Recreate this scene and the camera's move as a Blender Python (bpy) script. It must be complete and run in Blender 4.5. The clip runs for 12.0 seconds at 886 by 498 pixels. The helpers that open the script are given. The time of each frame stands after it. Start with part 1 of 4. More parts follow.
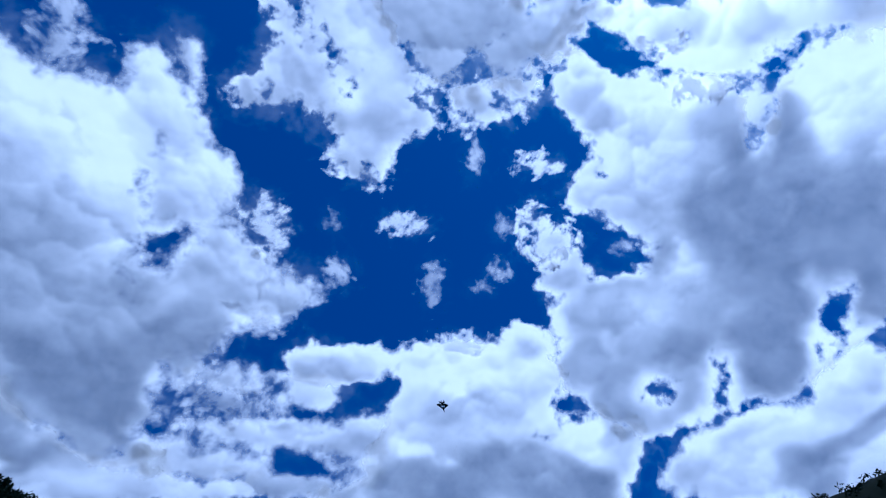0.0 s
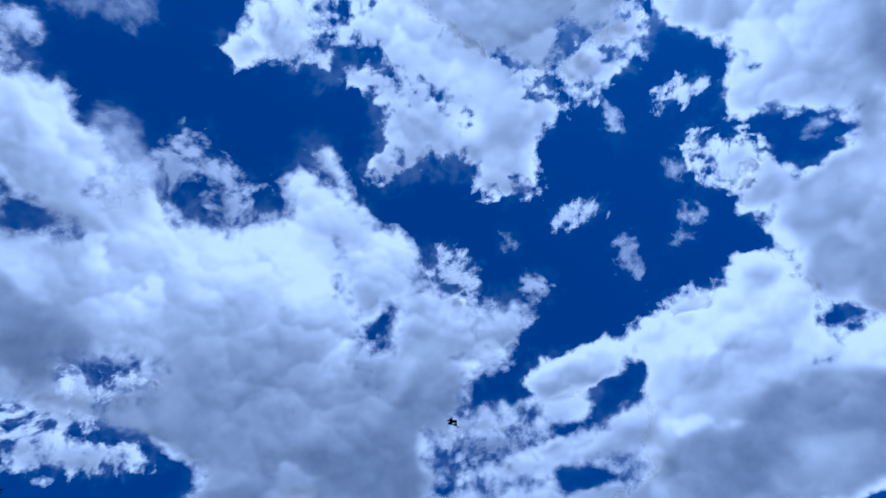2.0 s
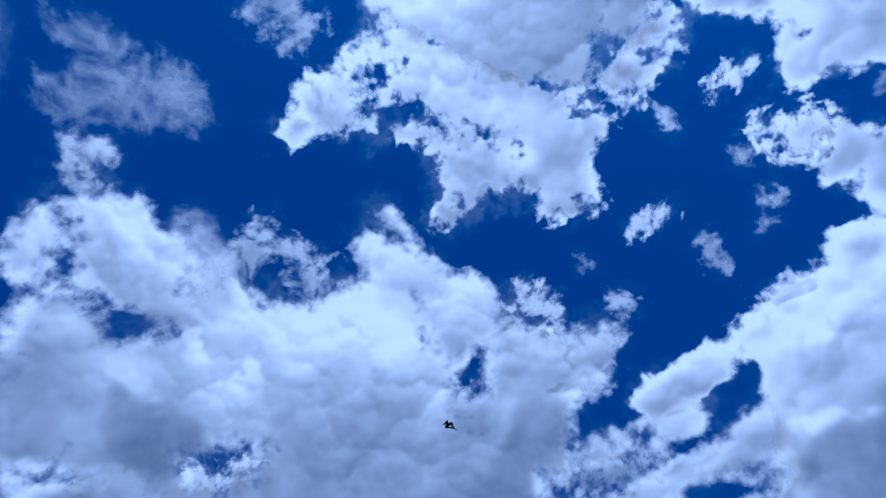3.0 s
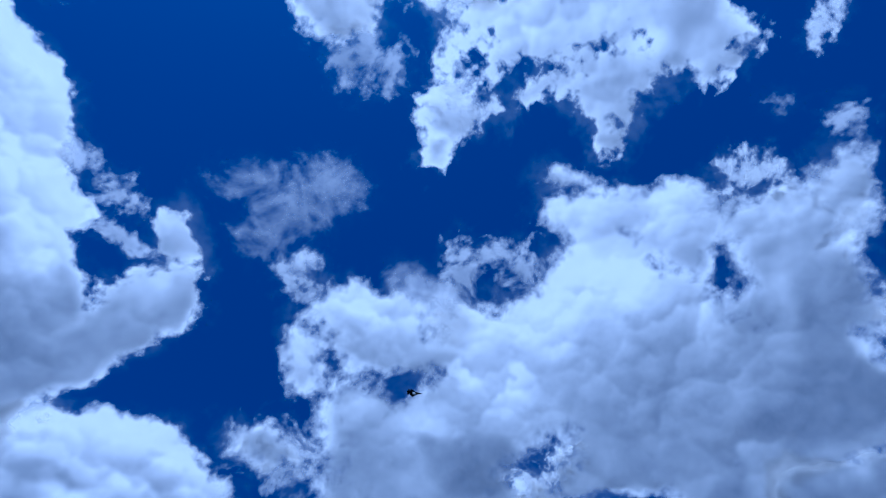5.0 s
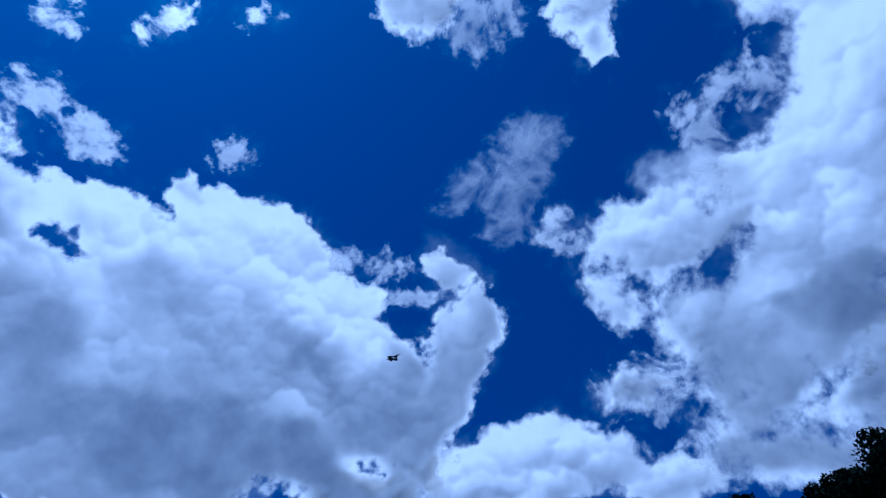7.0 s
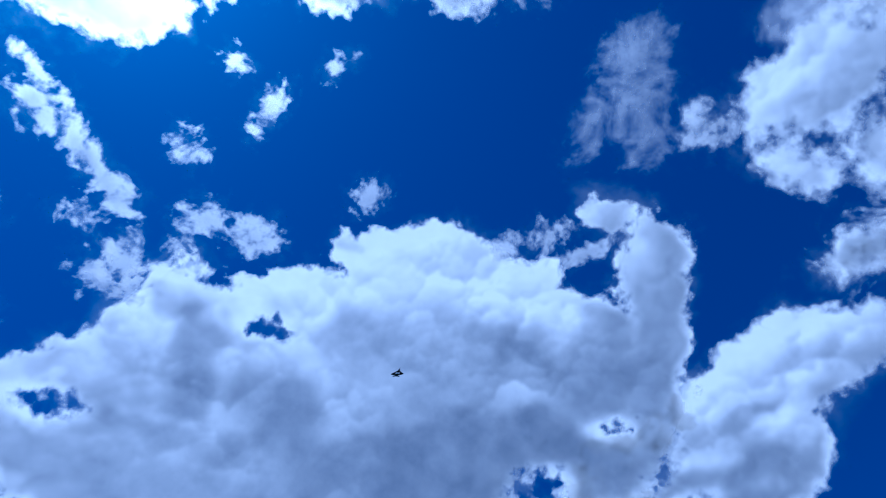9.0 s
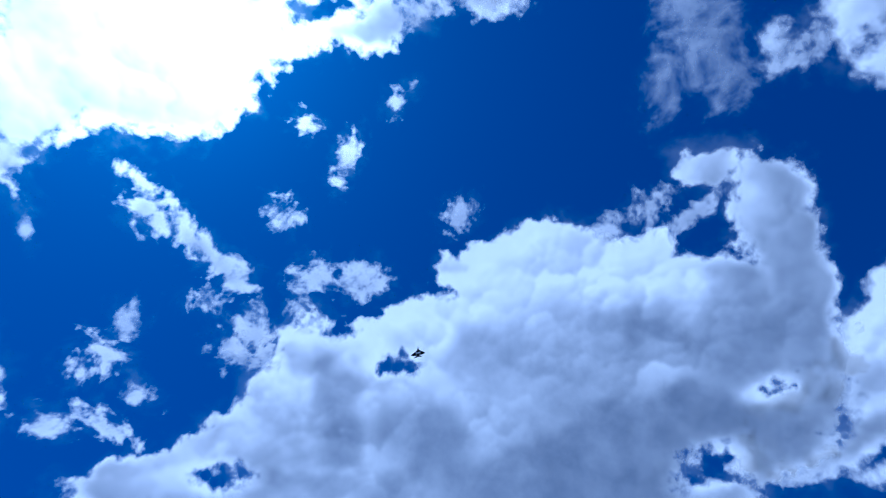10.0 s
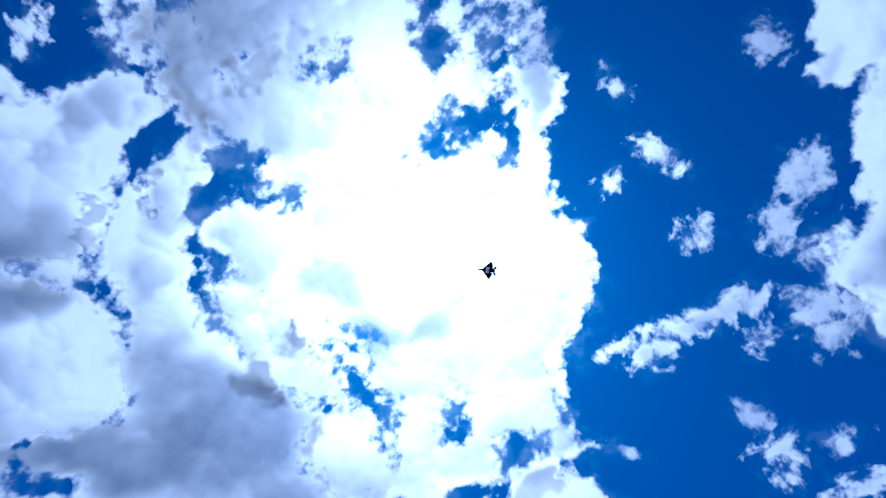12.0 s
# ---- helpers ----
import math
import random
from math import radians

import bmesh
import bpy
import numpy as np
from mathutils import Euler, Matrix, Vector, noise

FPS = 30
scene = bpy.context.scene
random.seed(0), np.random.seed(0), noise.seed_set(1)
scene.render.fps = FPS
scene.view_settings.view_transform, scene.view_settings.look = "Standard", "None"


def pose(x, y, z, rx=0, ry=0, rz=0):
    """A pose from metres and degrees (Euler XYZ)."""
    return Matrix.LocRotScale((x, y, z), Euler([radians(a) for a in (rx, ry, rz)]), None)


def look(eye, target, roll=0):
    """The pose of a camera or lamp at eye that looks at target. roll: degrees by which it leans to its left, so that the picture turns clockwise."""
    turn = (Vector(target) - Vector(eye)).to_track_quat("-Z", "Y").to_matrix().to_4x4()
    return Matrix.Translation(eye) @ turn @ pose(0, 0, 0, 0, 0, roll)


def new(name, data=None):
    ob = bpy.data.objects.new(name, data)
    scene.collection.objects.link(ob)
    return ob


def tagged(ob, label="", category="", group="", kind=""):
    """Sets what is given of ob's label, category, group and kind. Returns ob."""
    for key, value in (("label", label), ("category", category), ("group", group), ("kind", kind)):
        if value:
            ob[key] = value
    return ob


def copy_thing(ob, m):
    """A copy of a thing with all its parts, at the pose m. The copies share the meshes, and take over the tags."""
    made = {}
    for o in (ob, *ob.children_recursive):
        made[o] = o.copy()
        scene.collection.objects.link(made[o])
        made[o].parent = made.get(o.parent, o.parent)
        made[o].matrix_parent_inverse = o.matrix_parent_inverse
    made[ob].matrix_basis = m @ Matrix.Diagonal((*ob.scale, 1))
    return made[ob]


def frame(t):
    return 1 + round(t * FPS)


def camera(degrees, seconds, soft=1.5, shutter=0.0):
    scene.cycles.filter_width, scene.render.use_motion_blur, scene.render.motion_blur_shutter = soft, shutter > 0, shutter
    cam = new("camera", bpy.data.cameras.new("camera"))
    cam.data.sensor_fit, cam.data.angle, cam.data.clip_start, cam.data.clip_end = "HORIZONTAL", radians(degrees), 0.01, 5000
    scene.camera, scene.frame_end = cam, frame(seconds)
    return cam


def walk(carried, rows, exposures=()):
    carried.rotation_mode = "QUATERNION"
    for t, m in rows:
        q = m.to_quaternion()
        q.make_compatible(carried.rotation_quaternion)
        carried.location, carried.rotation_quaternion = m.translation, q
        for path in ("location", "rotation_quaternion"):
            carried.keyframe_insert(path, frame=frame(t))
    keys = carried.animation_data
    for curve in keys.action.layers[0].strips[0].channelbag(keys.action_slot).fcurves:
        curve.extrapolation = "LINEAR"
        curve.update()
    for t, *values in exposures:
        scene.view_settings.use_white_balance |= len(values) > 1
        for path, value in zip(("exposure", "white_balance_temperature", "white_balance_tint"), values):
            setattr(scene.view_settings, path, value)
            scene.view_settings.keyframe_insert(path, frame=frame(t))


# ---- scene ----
import itertools

# ---- camera ----
cam = camera(72.0, 12.0, soft=1.1)
WALK = [
    (0.0, pose(-6.03, -29.67, 1.70, 143.24, 0.25, -11.30)),
    (0.5, pose(-1.94, -30.91, 1.70, 142.95, -0.97, -3.30)),
    (1.0, pose(2.27, -31.61, 1.70, 142.56, -1.04, 5.06)),
    (1.5, pose(6.58, -31.47, 1.70, 143.01, 0.68, 14.63)),
    (2.0, pose(8.93, -28.96, 1.70, 144.74, 1.38, 19.49)),
    (2.5, pose(11.10, -26.46, 1.70, 146.35, 1.21, 23.92)),
    (2.7, pose(11.95, -24.94, 1.70, 147.58, 1.37, 27.61)),
    (4.3, pose(19.80, -14.77, 1.70, 149.00, 1.73, 51.88)),
    (4.5, pose(20.98, -13.19, 1.70, 147.79, 2.40, 56.86)),
    (5.0, pose(23.22, -8.42, 1.70, 147.81, 1.79, 68.14)),
    (5.5, pose(24.85, -3.29, 1.70, 147.37, 0.38, 78.29)),
    (6.0, pose(24.54, 2.26, 1.70, 146.86, 1.19, 91.50)),
    (6.5, pose(23.78, 6.49, 1.70, 146.02, 2.40, 102.30)),
    (7.0, pose(22.06, 10.42, 1.70, 144.91, 2.78, 111.67)),
    (7.2, pose(21.62, 11.88, 1.70, 144.72, 2.39, 115.07)),
    (8.8, pose(17.10, 19.20, 1.70, 144.32, 4.35, 136.44)),
    (9.0, pose(16.05, 20.16, 1.70, 144.65, 4.30, 139.82)),
    (9.5, pose(13.34, 20.73, 1.70, 145.46, 4.10, 148.27)),
    (10.0, pose(9.16, 20.31, 1.70, 147.09, 4.51, 157.22)),
    (10.5, pose(6.49, 19.46, 1.70, 149.76, 4.18, 167.34)),
    (11.0, pose(3.18, 16.23, 1.70, 154.87, 3.09, -179.37)),
    (11.5, pose(-1.01, 12.79, 1.70, 159.20, 4.26, -153.02)),
    (12.0, pose(-5.89, 7.68, 1.70, 161.53, 3.21, -122.90)),
]

EXPOSURES = [(0.0, 0.26, 4450, 12), (1.2, 0.14, 4380, 12), (2.5, 0.06, 4330, 12), (5.0, -0.05, 4130, 11), (7.0, -0.07, 4110, 11), (9.5, 0.0, 4170, 11), (12.0, 0.02, 4400, 12)]
walk(cam, WALK, EXPOSURES)

# ---- daylight ----
SUN_AZ, SUN_EL = 129.0, 70.0


def heading(az, el):
    """Unit vector for a compass bearing (from +y towards +x) and an elevation, in degrees."""
    a, e = radians(az), radians(el)
    return Vector((math.sin(a) * math.cos(e), math.cos(a) * math.cos(e), math.sin(e)))


world = bpy.data.worlds.new("sky")
scene.world = world
world.use_nodes = True
wn, wl = world.node_tree.nodes, world.node_tree.links
sky = wn.new("ShaderNodeTexSky")
sky.sky_type = "NISHITA"
sky.sun_disc = False
sky.sun_elevation, sky.sun_rotation = radians(SUN_EL), radians(SUN_AZ)
sky.air_density, sky.dust_density, sky.ozone_density = 1.15, 1.35, 4.0
tint = wn.new("ShaderNodeMix")
tint.data_type, tint.blend_type = "RGBA", "MULTIPLY"
tint.inputs["Factor"].default_value = 1.0
tint.inputs["B"].default_value = (0.0, 0.47, 1.0, 1.0)
wl.new(sky.outputs["Color"], tint.inputs["A"])
wl.new(tint.outputs["Result"], wn["Background"].inputs["Color"])
wn["Background"].inputs["Strength"].default_value = 0.044

sun = new("sun", bpy.data.lights.new("sun", "SUN"))
sun.data.energy, sun.data.angle, sun.data.color = 5.0, radians(0.6), (1.0, 0.97, 0.93)
sun.matrix_world = look(heading(SUN_AZ, SUN_EL) * 900, (0, 0, 0))


# ---- materials ----
def material(name):
    m = bpy.data.materials.new(name)
    m.use_nodes = True
    return m, m.node_tree.nodes, m.node_tree.links


def ramp(nodes, stops):
    r = nodes.new("ShaderNodeValToRGB")
    while len(r.color_ramp.elements) < len(stops):
        r.color_ramp.elements.new(0.5)
    for e, (p, c) in zip(r.color_ramp.elements, stops):
        e.position, e.color = p, (*c, 1)
    return r


def surface(name, dark, light, scale, rough=0.8, metal=0.0, bump=0.3, gloss=0.5):
    """A mottled surface: two scales of noise between two colours, with relief."""
    m, n, l = material(name)
    bsdf = n["Principled BSDF"]
    bsdf.inputs["Roughness"].default_value = rough
    bsdf.inputs["Metallic"].default_value = metal
    bsdf.inputs["Specular IOR Level"].default_value = gloss
    co = n.new("ShaderNodeTexCoord")
    big, fine = n.new("ShaderNodeTexNoise"), n.new("ShaderNodeTexNoise")
    big.inputs["Scale"].default_value, fine.inputs["Scale"].default_value = scale, scale * 9
    big.inputs["Detail"].default_value = fine.inputs["Detail"].default_value = 5
    mix = n.new("ShaderNodeMath")
    mix.operation = "MULTIPLY_ADD"
    mix.inputs[1].default_value = 0.4
    r = ramp(n, [(0.3, dark), (0.75, light)])
    half = n.new("ShaderNodeMath")
    half.operation = "MULTIPLY"
    half.inputs[1].default_value = 0.6
    for t in (big, fine):
        l.new(co.outputs["Object"], t.inputs["Vector"])
    l.new(big.outputs["Fac"], half.inputs[0])
    l.new(fine.outputs["Fac"], mix.inputs[0])
    l.new(half.outputs[0], mix.inputs[2])
    l.new(mix.outputs[0], r.inputs["Fac"])
    l.new(r.outputs["Color"], bsdf.inputs["Base Color"])
    b = n.new("ShaderNodeBump")
    b.inputs["Strength"].default_value = bump
    l.new(fine.outputs["Fac"], b.inputs["Height"])
    l.new(b.outputs["Normal"], bsdf.inputs["Normal"])
    return m


def cloud_vapour():
    """Water vapour: scatters and lets light through; thin rims are clear, shaded bellies and feet are painted
    blue-grey.
    """
    m, n, l = material("cloud_vapour")
    n.remove(n["Principled BSDF"])

    def attr(name):
        a = n.new("ShaderNodeAttribute")
        a.attribute_name = name
        return a.outputs["Fac"]

    def maths(op, a, b, c=None):
        x = n.new("ShaderNodeMath")
        x.operation = op
        for i, v in enumerate((a, b, c)):
            if v is None:
                continue
            if isinstance(v, (int, float)):
                x.inputs[i].default_value = v
            else:
                l.new(v, x.inputs[i])
        return x.outputs[0]

    geo = n.new("ShaderNodeNewGeometry")
    radial = n.new("ShaderNodeVectorMath")
    radial.operation = "NORMALIZE"
    l.new(geo.outputs["Position"], radial.inputs[0])
    span = n.new("ShaderNodeVectorMath")
    span.operation = "SCALE"
    l.new(radial.outputs[0], span.inputs[0])
    l.new(attr("grain"), span.inputs["Scale"])
    fine = n.new("ShaderNodeTexNoise")
    fine.inputs["Scale"].default_value, fine.inputs["Detail"].default_value = 42.0, 4
    fine.inputs["Roughness"].default_value = 0.52
    fine.inputs["Distortion"].default_value = 0.15
    l.new(span.outputs[0], fine.inputs["Vector"])
    ragged = maths("MULTIPLY", maths("SUBTRACT", fine.outputs["Fac"], 0.5), 2.2)
    edge = maths("ADD", attr("cover"), maths("MULTIPLY", ragged, attr("ragged")))
    rng = n.new("ShaderNodeMapRange")
    rng.interpolation_type = "SMOOTHSTEP"
    l.new(edge, rng.inputs["Value"])
    l.new(maths("MULTIPLY", attr("soft"), -0.6), rng.inputs["From Min"])
    l.new(maths("MULTIPLY", attr("soft"), 1.2), rng.inputs["From Max"])
    alpha = maths("MULTIPLY", rng.outputs["Result"], attr("dens"))
    # white vapour to blue-grey: the shade of the clouds is painted in colour
    thick_or_shade = ramp(n, [(0.0, (0.97, 0.97, 0.97)), (1.0, (0.17, 0.2, 0.26))])
    # billows of middling size, paler and greyer, standing out and in
    billow = n.new("ShaderNodeTexNoise")
    billow.inputs["Scale"].default_value, billow.inputs["Detail"].default_value = 15.0, 4
    billow.inputs["Roughness"].default_value, billow.inputs["Distortion"].default_value = 0.5, 0.1
    l.new(span.outputs[0], billow.inputs["Vector"])
    # rounded heads of all sizes, crowding each other
    warp, heads = n.new("ShaderNodeVectorMath"), n.new("ShaderNodeTexVoronoi")
    warp.operation = "MULTIPLY_ADD"
    warp.inputs[1].default_value = (0.07, 0.07, 0.07)
    l.new(billow.outputs["Color"], warp.inputs[0])
    l.new(span.outputs[0], warp.inputs[2])
    heads.inputs["Scale"].default_value, heads.inputs["Detail"].default_value = 13.0, 3.0
    heads.inputs["Roughness"].default_value, heads.inputs["Lacunarity"].default_value = 0.55, 2.1
    heads.normalize = True
    l.new(warp.outputs[0], heads.inputs["Vector"])
    round_off = maths("SUBTRACT", 0.2, maths("MULTIPLY", maths("MULTIPLY", heads.outputs["Distance"], heads.outputs["Distance"]), 1.0))
    lump = maths("MULTIPLY_ADD", maths("SUBTRACT", billow.outputs["Fac"], 0.5), 0.75, maths("MULTIPLY", round_off, 0.5))
    # crease shade in the colour: heads paler, the furrows between them darker
    depth = maths("MULTIPLY", maths("MINIMUM", maths("MULTIPLY", attr("thick_or_shade"), 3.0), 1.0), -0.45)
    l.new(maths("MULTIPLY_ADD", lump, depth, attr("thick_or_shade")), thick_or_shade.inputs["Fac"])
    height = maths("MULTIPLY_ADD", lump, 9.0, maths("MULTIPLY", fine.outputs["Fac"], 2.0))

    def lean():
        """The relief, leaning towards the open sky: light wanders inside the vapour before it leaves it."""
        bump, side = n.new("ShaderNodeBump"), n.new("ShaderNodeVectorMath")
        bump.invert = True
        bump.inputs["Strength"].default_value, bump.inputs["Distance"].default_value = 1.0, 1.0
        l.new(height, bump.inputs["Height"])
        face = n.new("ShaderNodeAttribute")
        face.attribute_name = "face"
        l.new(face.outputs["Vector"], bump.inputs["Normal"])
        side.operation = "SCALE"
        side.inputs["Scale"].default_value = 0.78
        l.new(bump.outputs["Normal"], side.inputs[0])
        add, unit = n.new("ShaderNodeVectorMath"), n.new("ShaderNodeVectorMath")
        add.operation, unit.operation = "ADD", "NORMALIZE"
        add.inputs[1].default_value = (0, 0, -0.55)
        l.new(side.outputs[0], add.inputs[0])
        l.new(add.outputs[0], unit.inputs[0])
        return unit.outputs[0]

    dif, tra, clear = n.new("ShaderNodeBsdfDiffuse"), n.new("ShaderNodeBsdfTranslucent"), n.new("ShaderNodeBsdfTransparent")
    glow = n.new("ShaderNodeBsdfRefraction")
    glow.inputs["IOR"].default_value, glow.inputs["Roughness"].default_value = 1.5, 0.95
    inward = n.new("ShaderNodeVectorMath")
    inward.operation = "SCALE"
    inward.inputs["Scale"].default_value = -1.0
    l.new(radial.outputs[0], inward.inputs[0])
    l.new(inward.outputs[0], glow.inputs["Normal"])
    l.new(thick_or_shade.outputs["Color"], glow.inputs["Color"])
    l.new(thick_or_shade.outputs["Color"], dif.inputs["Color"])
    l.new(thick_or_shade.outputs["Color"], tra.inputs["Color"])
    l.new(inward.outputs[0], dif.inputs["Normal"])
    l.new(lean(), tra.inputs["Normal"])
    body, sheer, out = n.new("ShaderNodeMixShader"), n.new("ShaderNodeMixShader"), n.new("ShaderNodeMixShader")
    body.inputs[0].default_value, sheer.inputs[0].default_value = 0.57, 0.125
    l.new(dif.outputs[0], body.inputs[1])
    l.new(tra.outputs[0], body.inputs[2])
    l.new(body.outputs[0], sheer.inputs[1])
    l.new(glow.outputs[0], sheer.inputs[2])
    l.new(alpha, out.inputs[0])
    l.new(clear.outputs[0], out.inputs[1])
    l.new(sheer.outputs[0], out.inputs[2])
    l.new(out.outputs[0], n["Material Output"].inputs["Surface"])
    return m


VAPOUR = cloud_vapour()
GRASS = surface("meadow_grass", (0.01, 0.014, 0.007), (0.028, 0.034, 0.016), 0.05, 0.95, gloss=0.1)
LEAF = surface("leaf", (0.012, 0.02, 0.008), (0.03, 0.044, 0.018), 0.3, 0.9, gloss=0.1)
BARK = surface("bark", (0.05, 0.04, 0.03), (0.14, 0.11, 0.08), 1.5, 0.95, bump=0.8)
DARK = surface("dark_foam", (0.02, 0.021, 0.025), (0.045, 0.046, 0.05), 8, 0.6)


def foam():
    """Thin white foam sheet: light from behind shows through."""
    m, n, l = material("white_foam")
    n.remove(n["Principled BSDF"])
    dif, tra, mix, tex = n.new("ShaderNodeBsdfDiffuse"), n.new("ShaderNodeBsdfTranslucent"), n.new("ShaderNodeMixShader"), n.new("ShaderNodeTexNoise")
    tex.inputs["Scale"].default_value = 40
    r = ramp(n, [(0.3, (0.86, 0.86, 0.86)), (0.7, (0.95, 0.95, 0.95))])
    l.new(tex.outputs["Fac"], r.inputs["Fac"])
    for k, sh in enumerate((dif, tra)):
        l.new(r.outputs["Color"], sh.inputs["Color"])
        l.new(sh.outputs[0], mix.inputs[k + 1])
    mix.inputs[0].default_value = 0.75
    l.new(mix.outputs[0], n["Material Output"].inputs["Surface"])
    return m


FOAM = foam()
CANOPY = surface("smoked_canopy", (0.015, 0.017, 0.02), (0.03, 0.035, 0.04), 5, 0.15)


def mesh_object(name, verts, faces, mat, smooth=True):
    me = bpy.data.meshes.new(name)
    me.from_pydata(verts, [], faces)
    me.materials.append(mat)
    me.polygons.foreach_set("use_smooth", [smooth] * len(me.polygons))
    me.update()
    return new(name, me)


def part(name, bm, mat, parent, label="", smooth=False):
    """One bmesh as one mesh object under a thing or a part."""
    me = bpy.data.meshes.new(name)
    bm.normal_update()
    bm.to_mesh(me)
    bm.free()
    me.materials.append(mat)
    me.polygons.foreach_set("use_smooth", [smooth] * len(me.polygons))
    ob = new(name, me)
    ob.parent = parent
    return tagged(ob, label) if label else ob


# ---- ground ----
def smooth(x):
    x = max(0.0, min(1.0, x))
    return x * x * (3 - 2 * x)


def ground_height(x, y):
    """A flat flying field; wooded slopes rise round it, with a bare hill to the north-east."""
    r, az = math.hypot(x, y), math.degrees(math.atan2(x, y))
    rim = 14 + 30 * smooth((az + 130) / 25) * smooth((115 - az) / 25)
    rim += 17.5 * smooth((az - 22) / 18) * smooth((110 - az) / 25)
    rise = smooth((r - 46) / 54) * smooth((420 - r) / 240)
    rough = noise.fractal(Vector((x, y, 0)) * 0.06, 1, 2, 4)
    return rim * rise + rough * (0.25 + 1.0 * rise)


def ground():
    verts, faces, n = [(0, 0, ground_height(0, 0))], [], 240
    radii = [12, 24, 36, 46, 54, 62, 68, 74, 80, 85, 90, 94, 97, 100, 103, 108, 115, 125, 140, 170, 210, 280, 420, 900, 2000, 4800]
    for r in radii:
        for k in range(n):
            a = 2 * math.pi * k / n
            x, y = r * math.sin(a), r * math.cos(a)
            verts.append((x, y, ground_height(x, y) if r < 2000 else 0))
    for k in range(n):
        faces.append((0, 1 + (k + 1) % n, 1 + k))
        for i in range(len(radii) - 1):
            a, b = 1 + i * n, 1 + (i + 1) * n
            faces.append((a + k, a + (k + 1) % n, b + (k + 1) % n, b + k))
    tagged(mesh_object("ground", verts, faces, GRASS), "grassy flying field rising into dark wooded slopes", "ground", kind="structure")


ground()


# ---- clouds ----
# strength of the painted shade: everywhere, under each lobe, under each small head
BASE_SHADE, LOBE_SHADE, HEAD_SHADE = 0.36, 0.75, 0.48

SPREAD = np.random.RandomState(7).normal(size=(256, 3, 3))
SPREAD = (SPREAD / np.linalg.norm(SPREAD, axis=2)[..., None]).astype(np.float32)
SEEDS = np.random.RandomState(11).uniform(size=(256, 3)).astype(np.float32)
MIX = (73856093, 19349663, 83492791)


def corner(x, y, z):
    """A random row of 0 to 255 for each whole-numbered place, its factors given."""
    h = x ^ y ^ z
    h = (h ^ h >> 13) * 1274126177
    return (h ^ h >> 16) & 255


def lattice(p, reach):
    """The whole-numbered places round p, with what is left of p, axis by axis."""
    i = np.floor(p)
    return (p - i).astype(np.float32), [{k: (i[:, a].astype(np.int64) + k) * MIX[a] for k in reach} for a in range(3)]


def swirl3(p, parts=3):
    """Smooth noise in three parts, each about -0.8 to 0.8."""
    f, axes = lattice(p, (0, 1))
    u = f ** 3 * (f * (f * 6 - 15) + 10)
    total = np.zeros((len(p), parts), np.float32)
    for k in itertools.product((0, 1), repeat=3):
        rows = corner(*(axes[a][k[a]] for a in range(3)))
        weight = 1.5
        for a in range(3):
            weight = weight * (u[:, a] if k[a] else 1 - u[:, a])
        g = SPREAD[rows, :parts]
        e = f - np.array(k, np.float32)
        total += weight[:, None] * (g[..., 0] * e[:, :1] + g[..., 1] * e[:, 1:2] + g[..., 2] * e[:, 2:])
    return total


def swirl(p):
    return swirl3(p, 1)[:, 0]


def swirls(p, fade, octaves, step=2.1):
    return sum(swirl(p * step ** k + 5.3 * k) * step ** (-fade * k) for k in range(octaves))


def crowded(p):
    """How far each place is from the nearest of many scattered seeds, and the way from it."""
    f, axes = lattice(p, (-1, 0, 1))
    least, way = np.full(len(p), 9.0, np.float32), np.zeros_like(f)
    for k in itertools.product((-1, 0, 1), repeat=3):
        rel = f - np.array(k, np.float32) - SEEDS[corner(*(axes[a][k[a]] for a in range(3)))]
        dist = rel[:, 0] ** 2 + rel[:, 1] ** 2 + rel[:, 2] ** 2
        closer = dist < least
        least = np.where(closer, dist, least)
        way[closer] = rel[closer]
    return np.sqrt(least), way


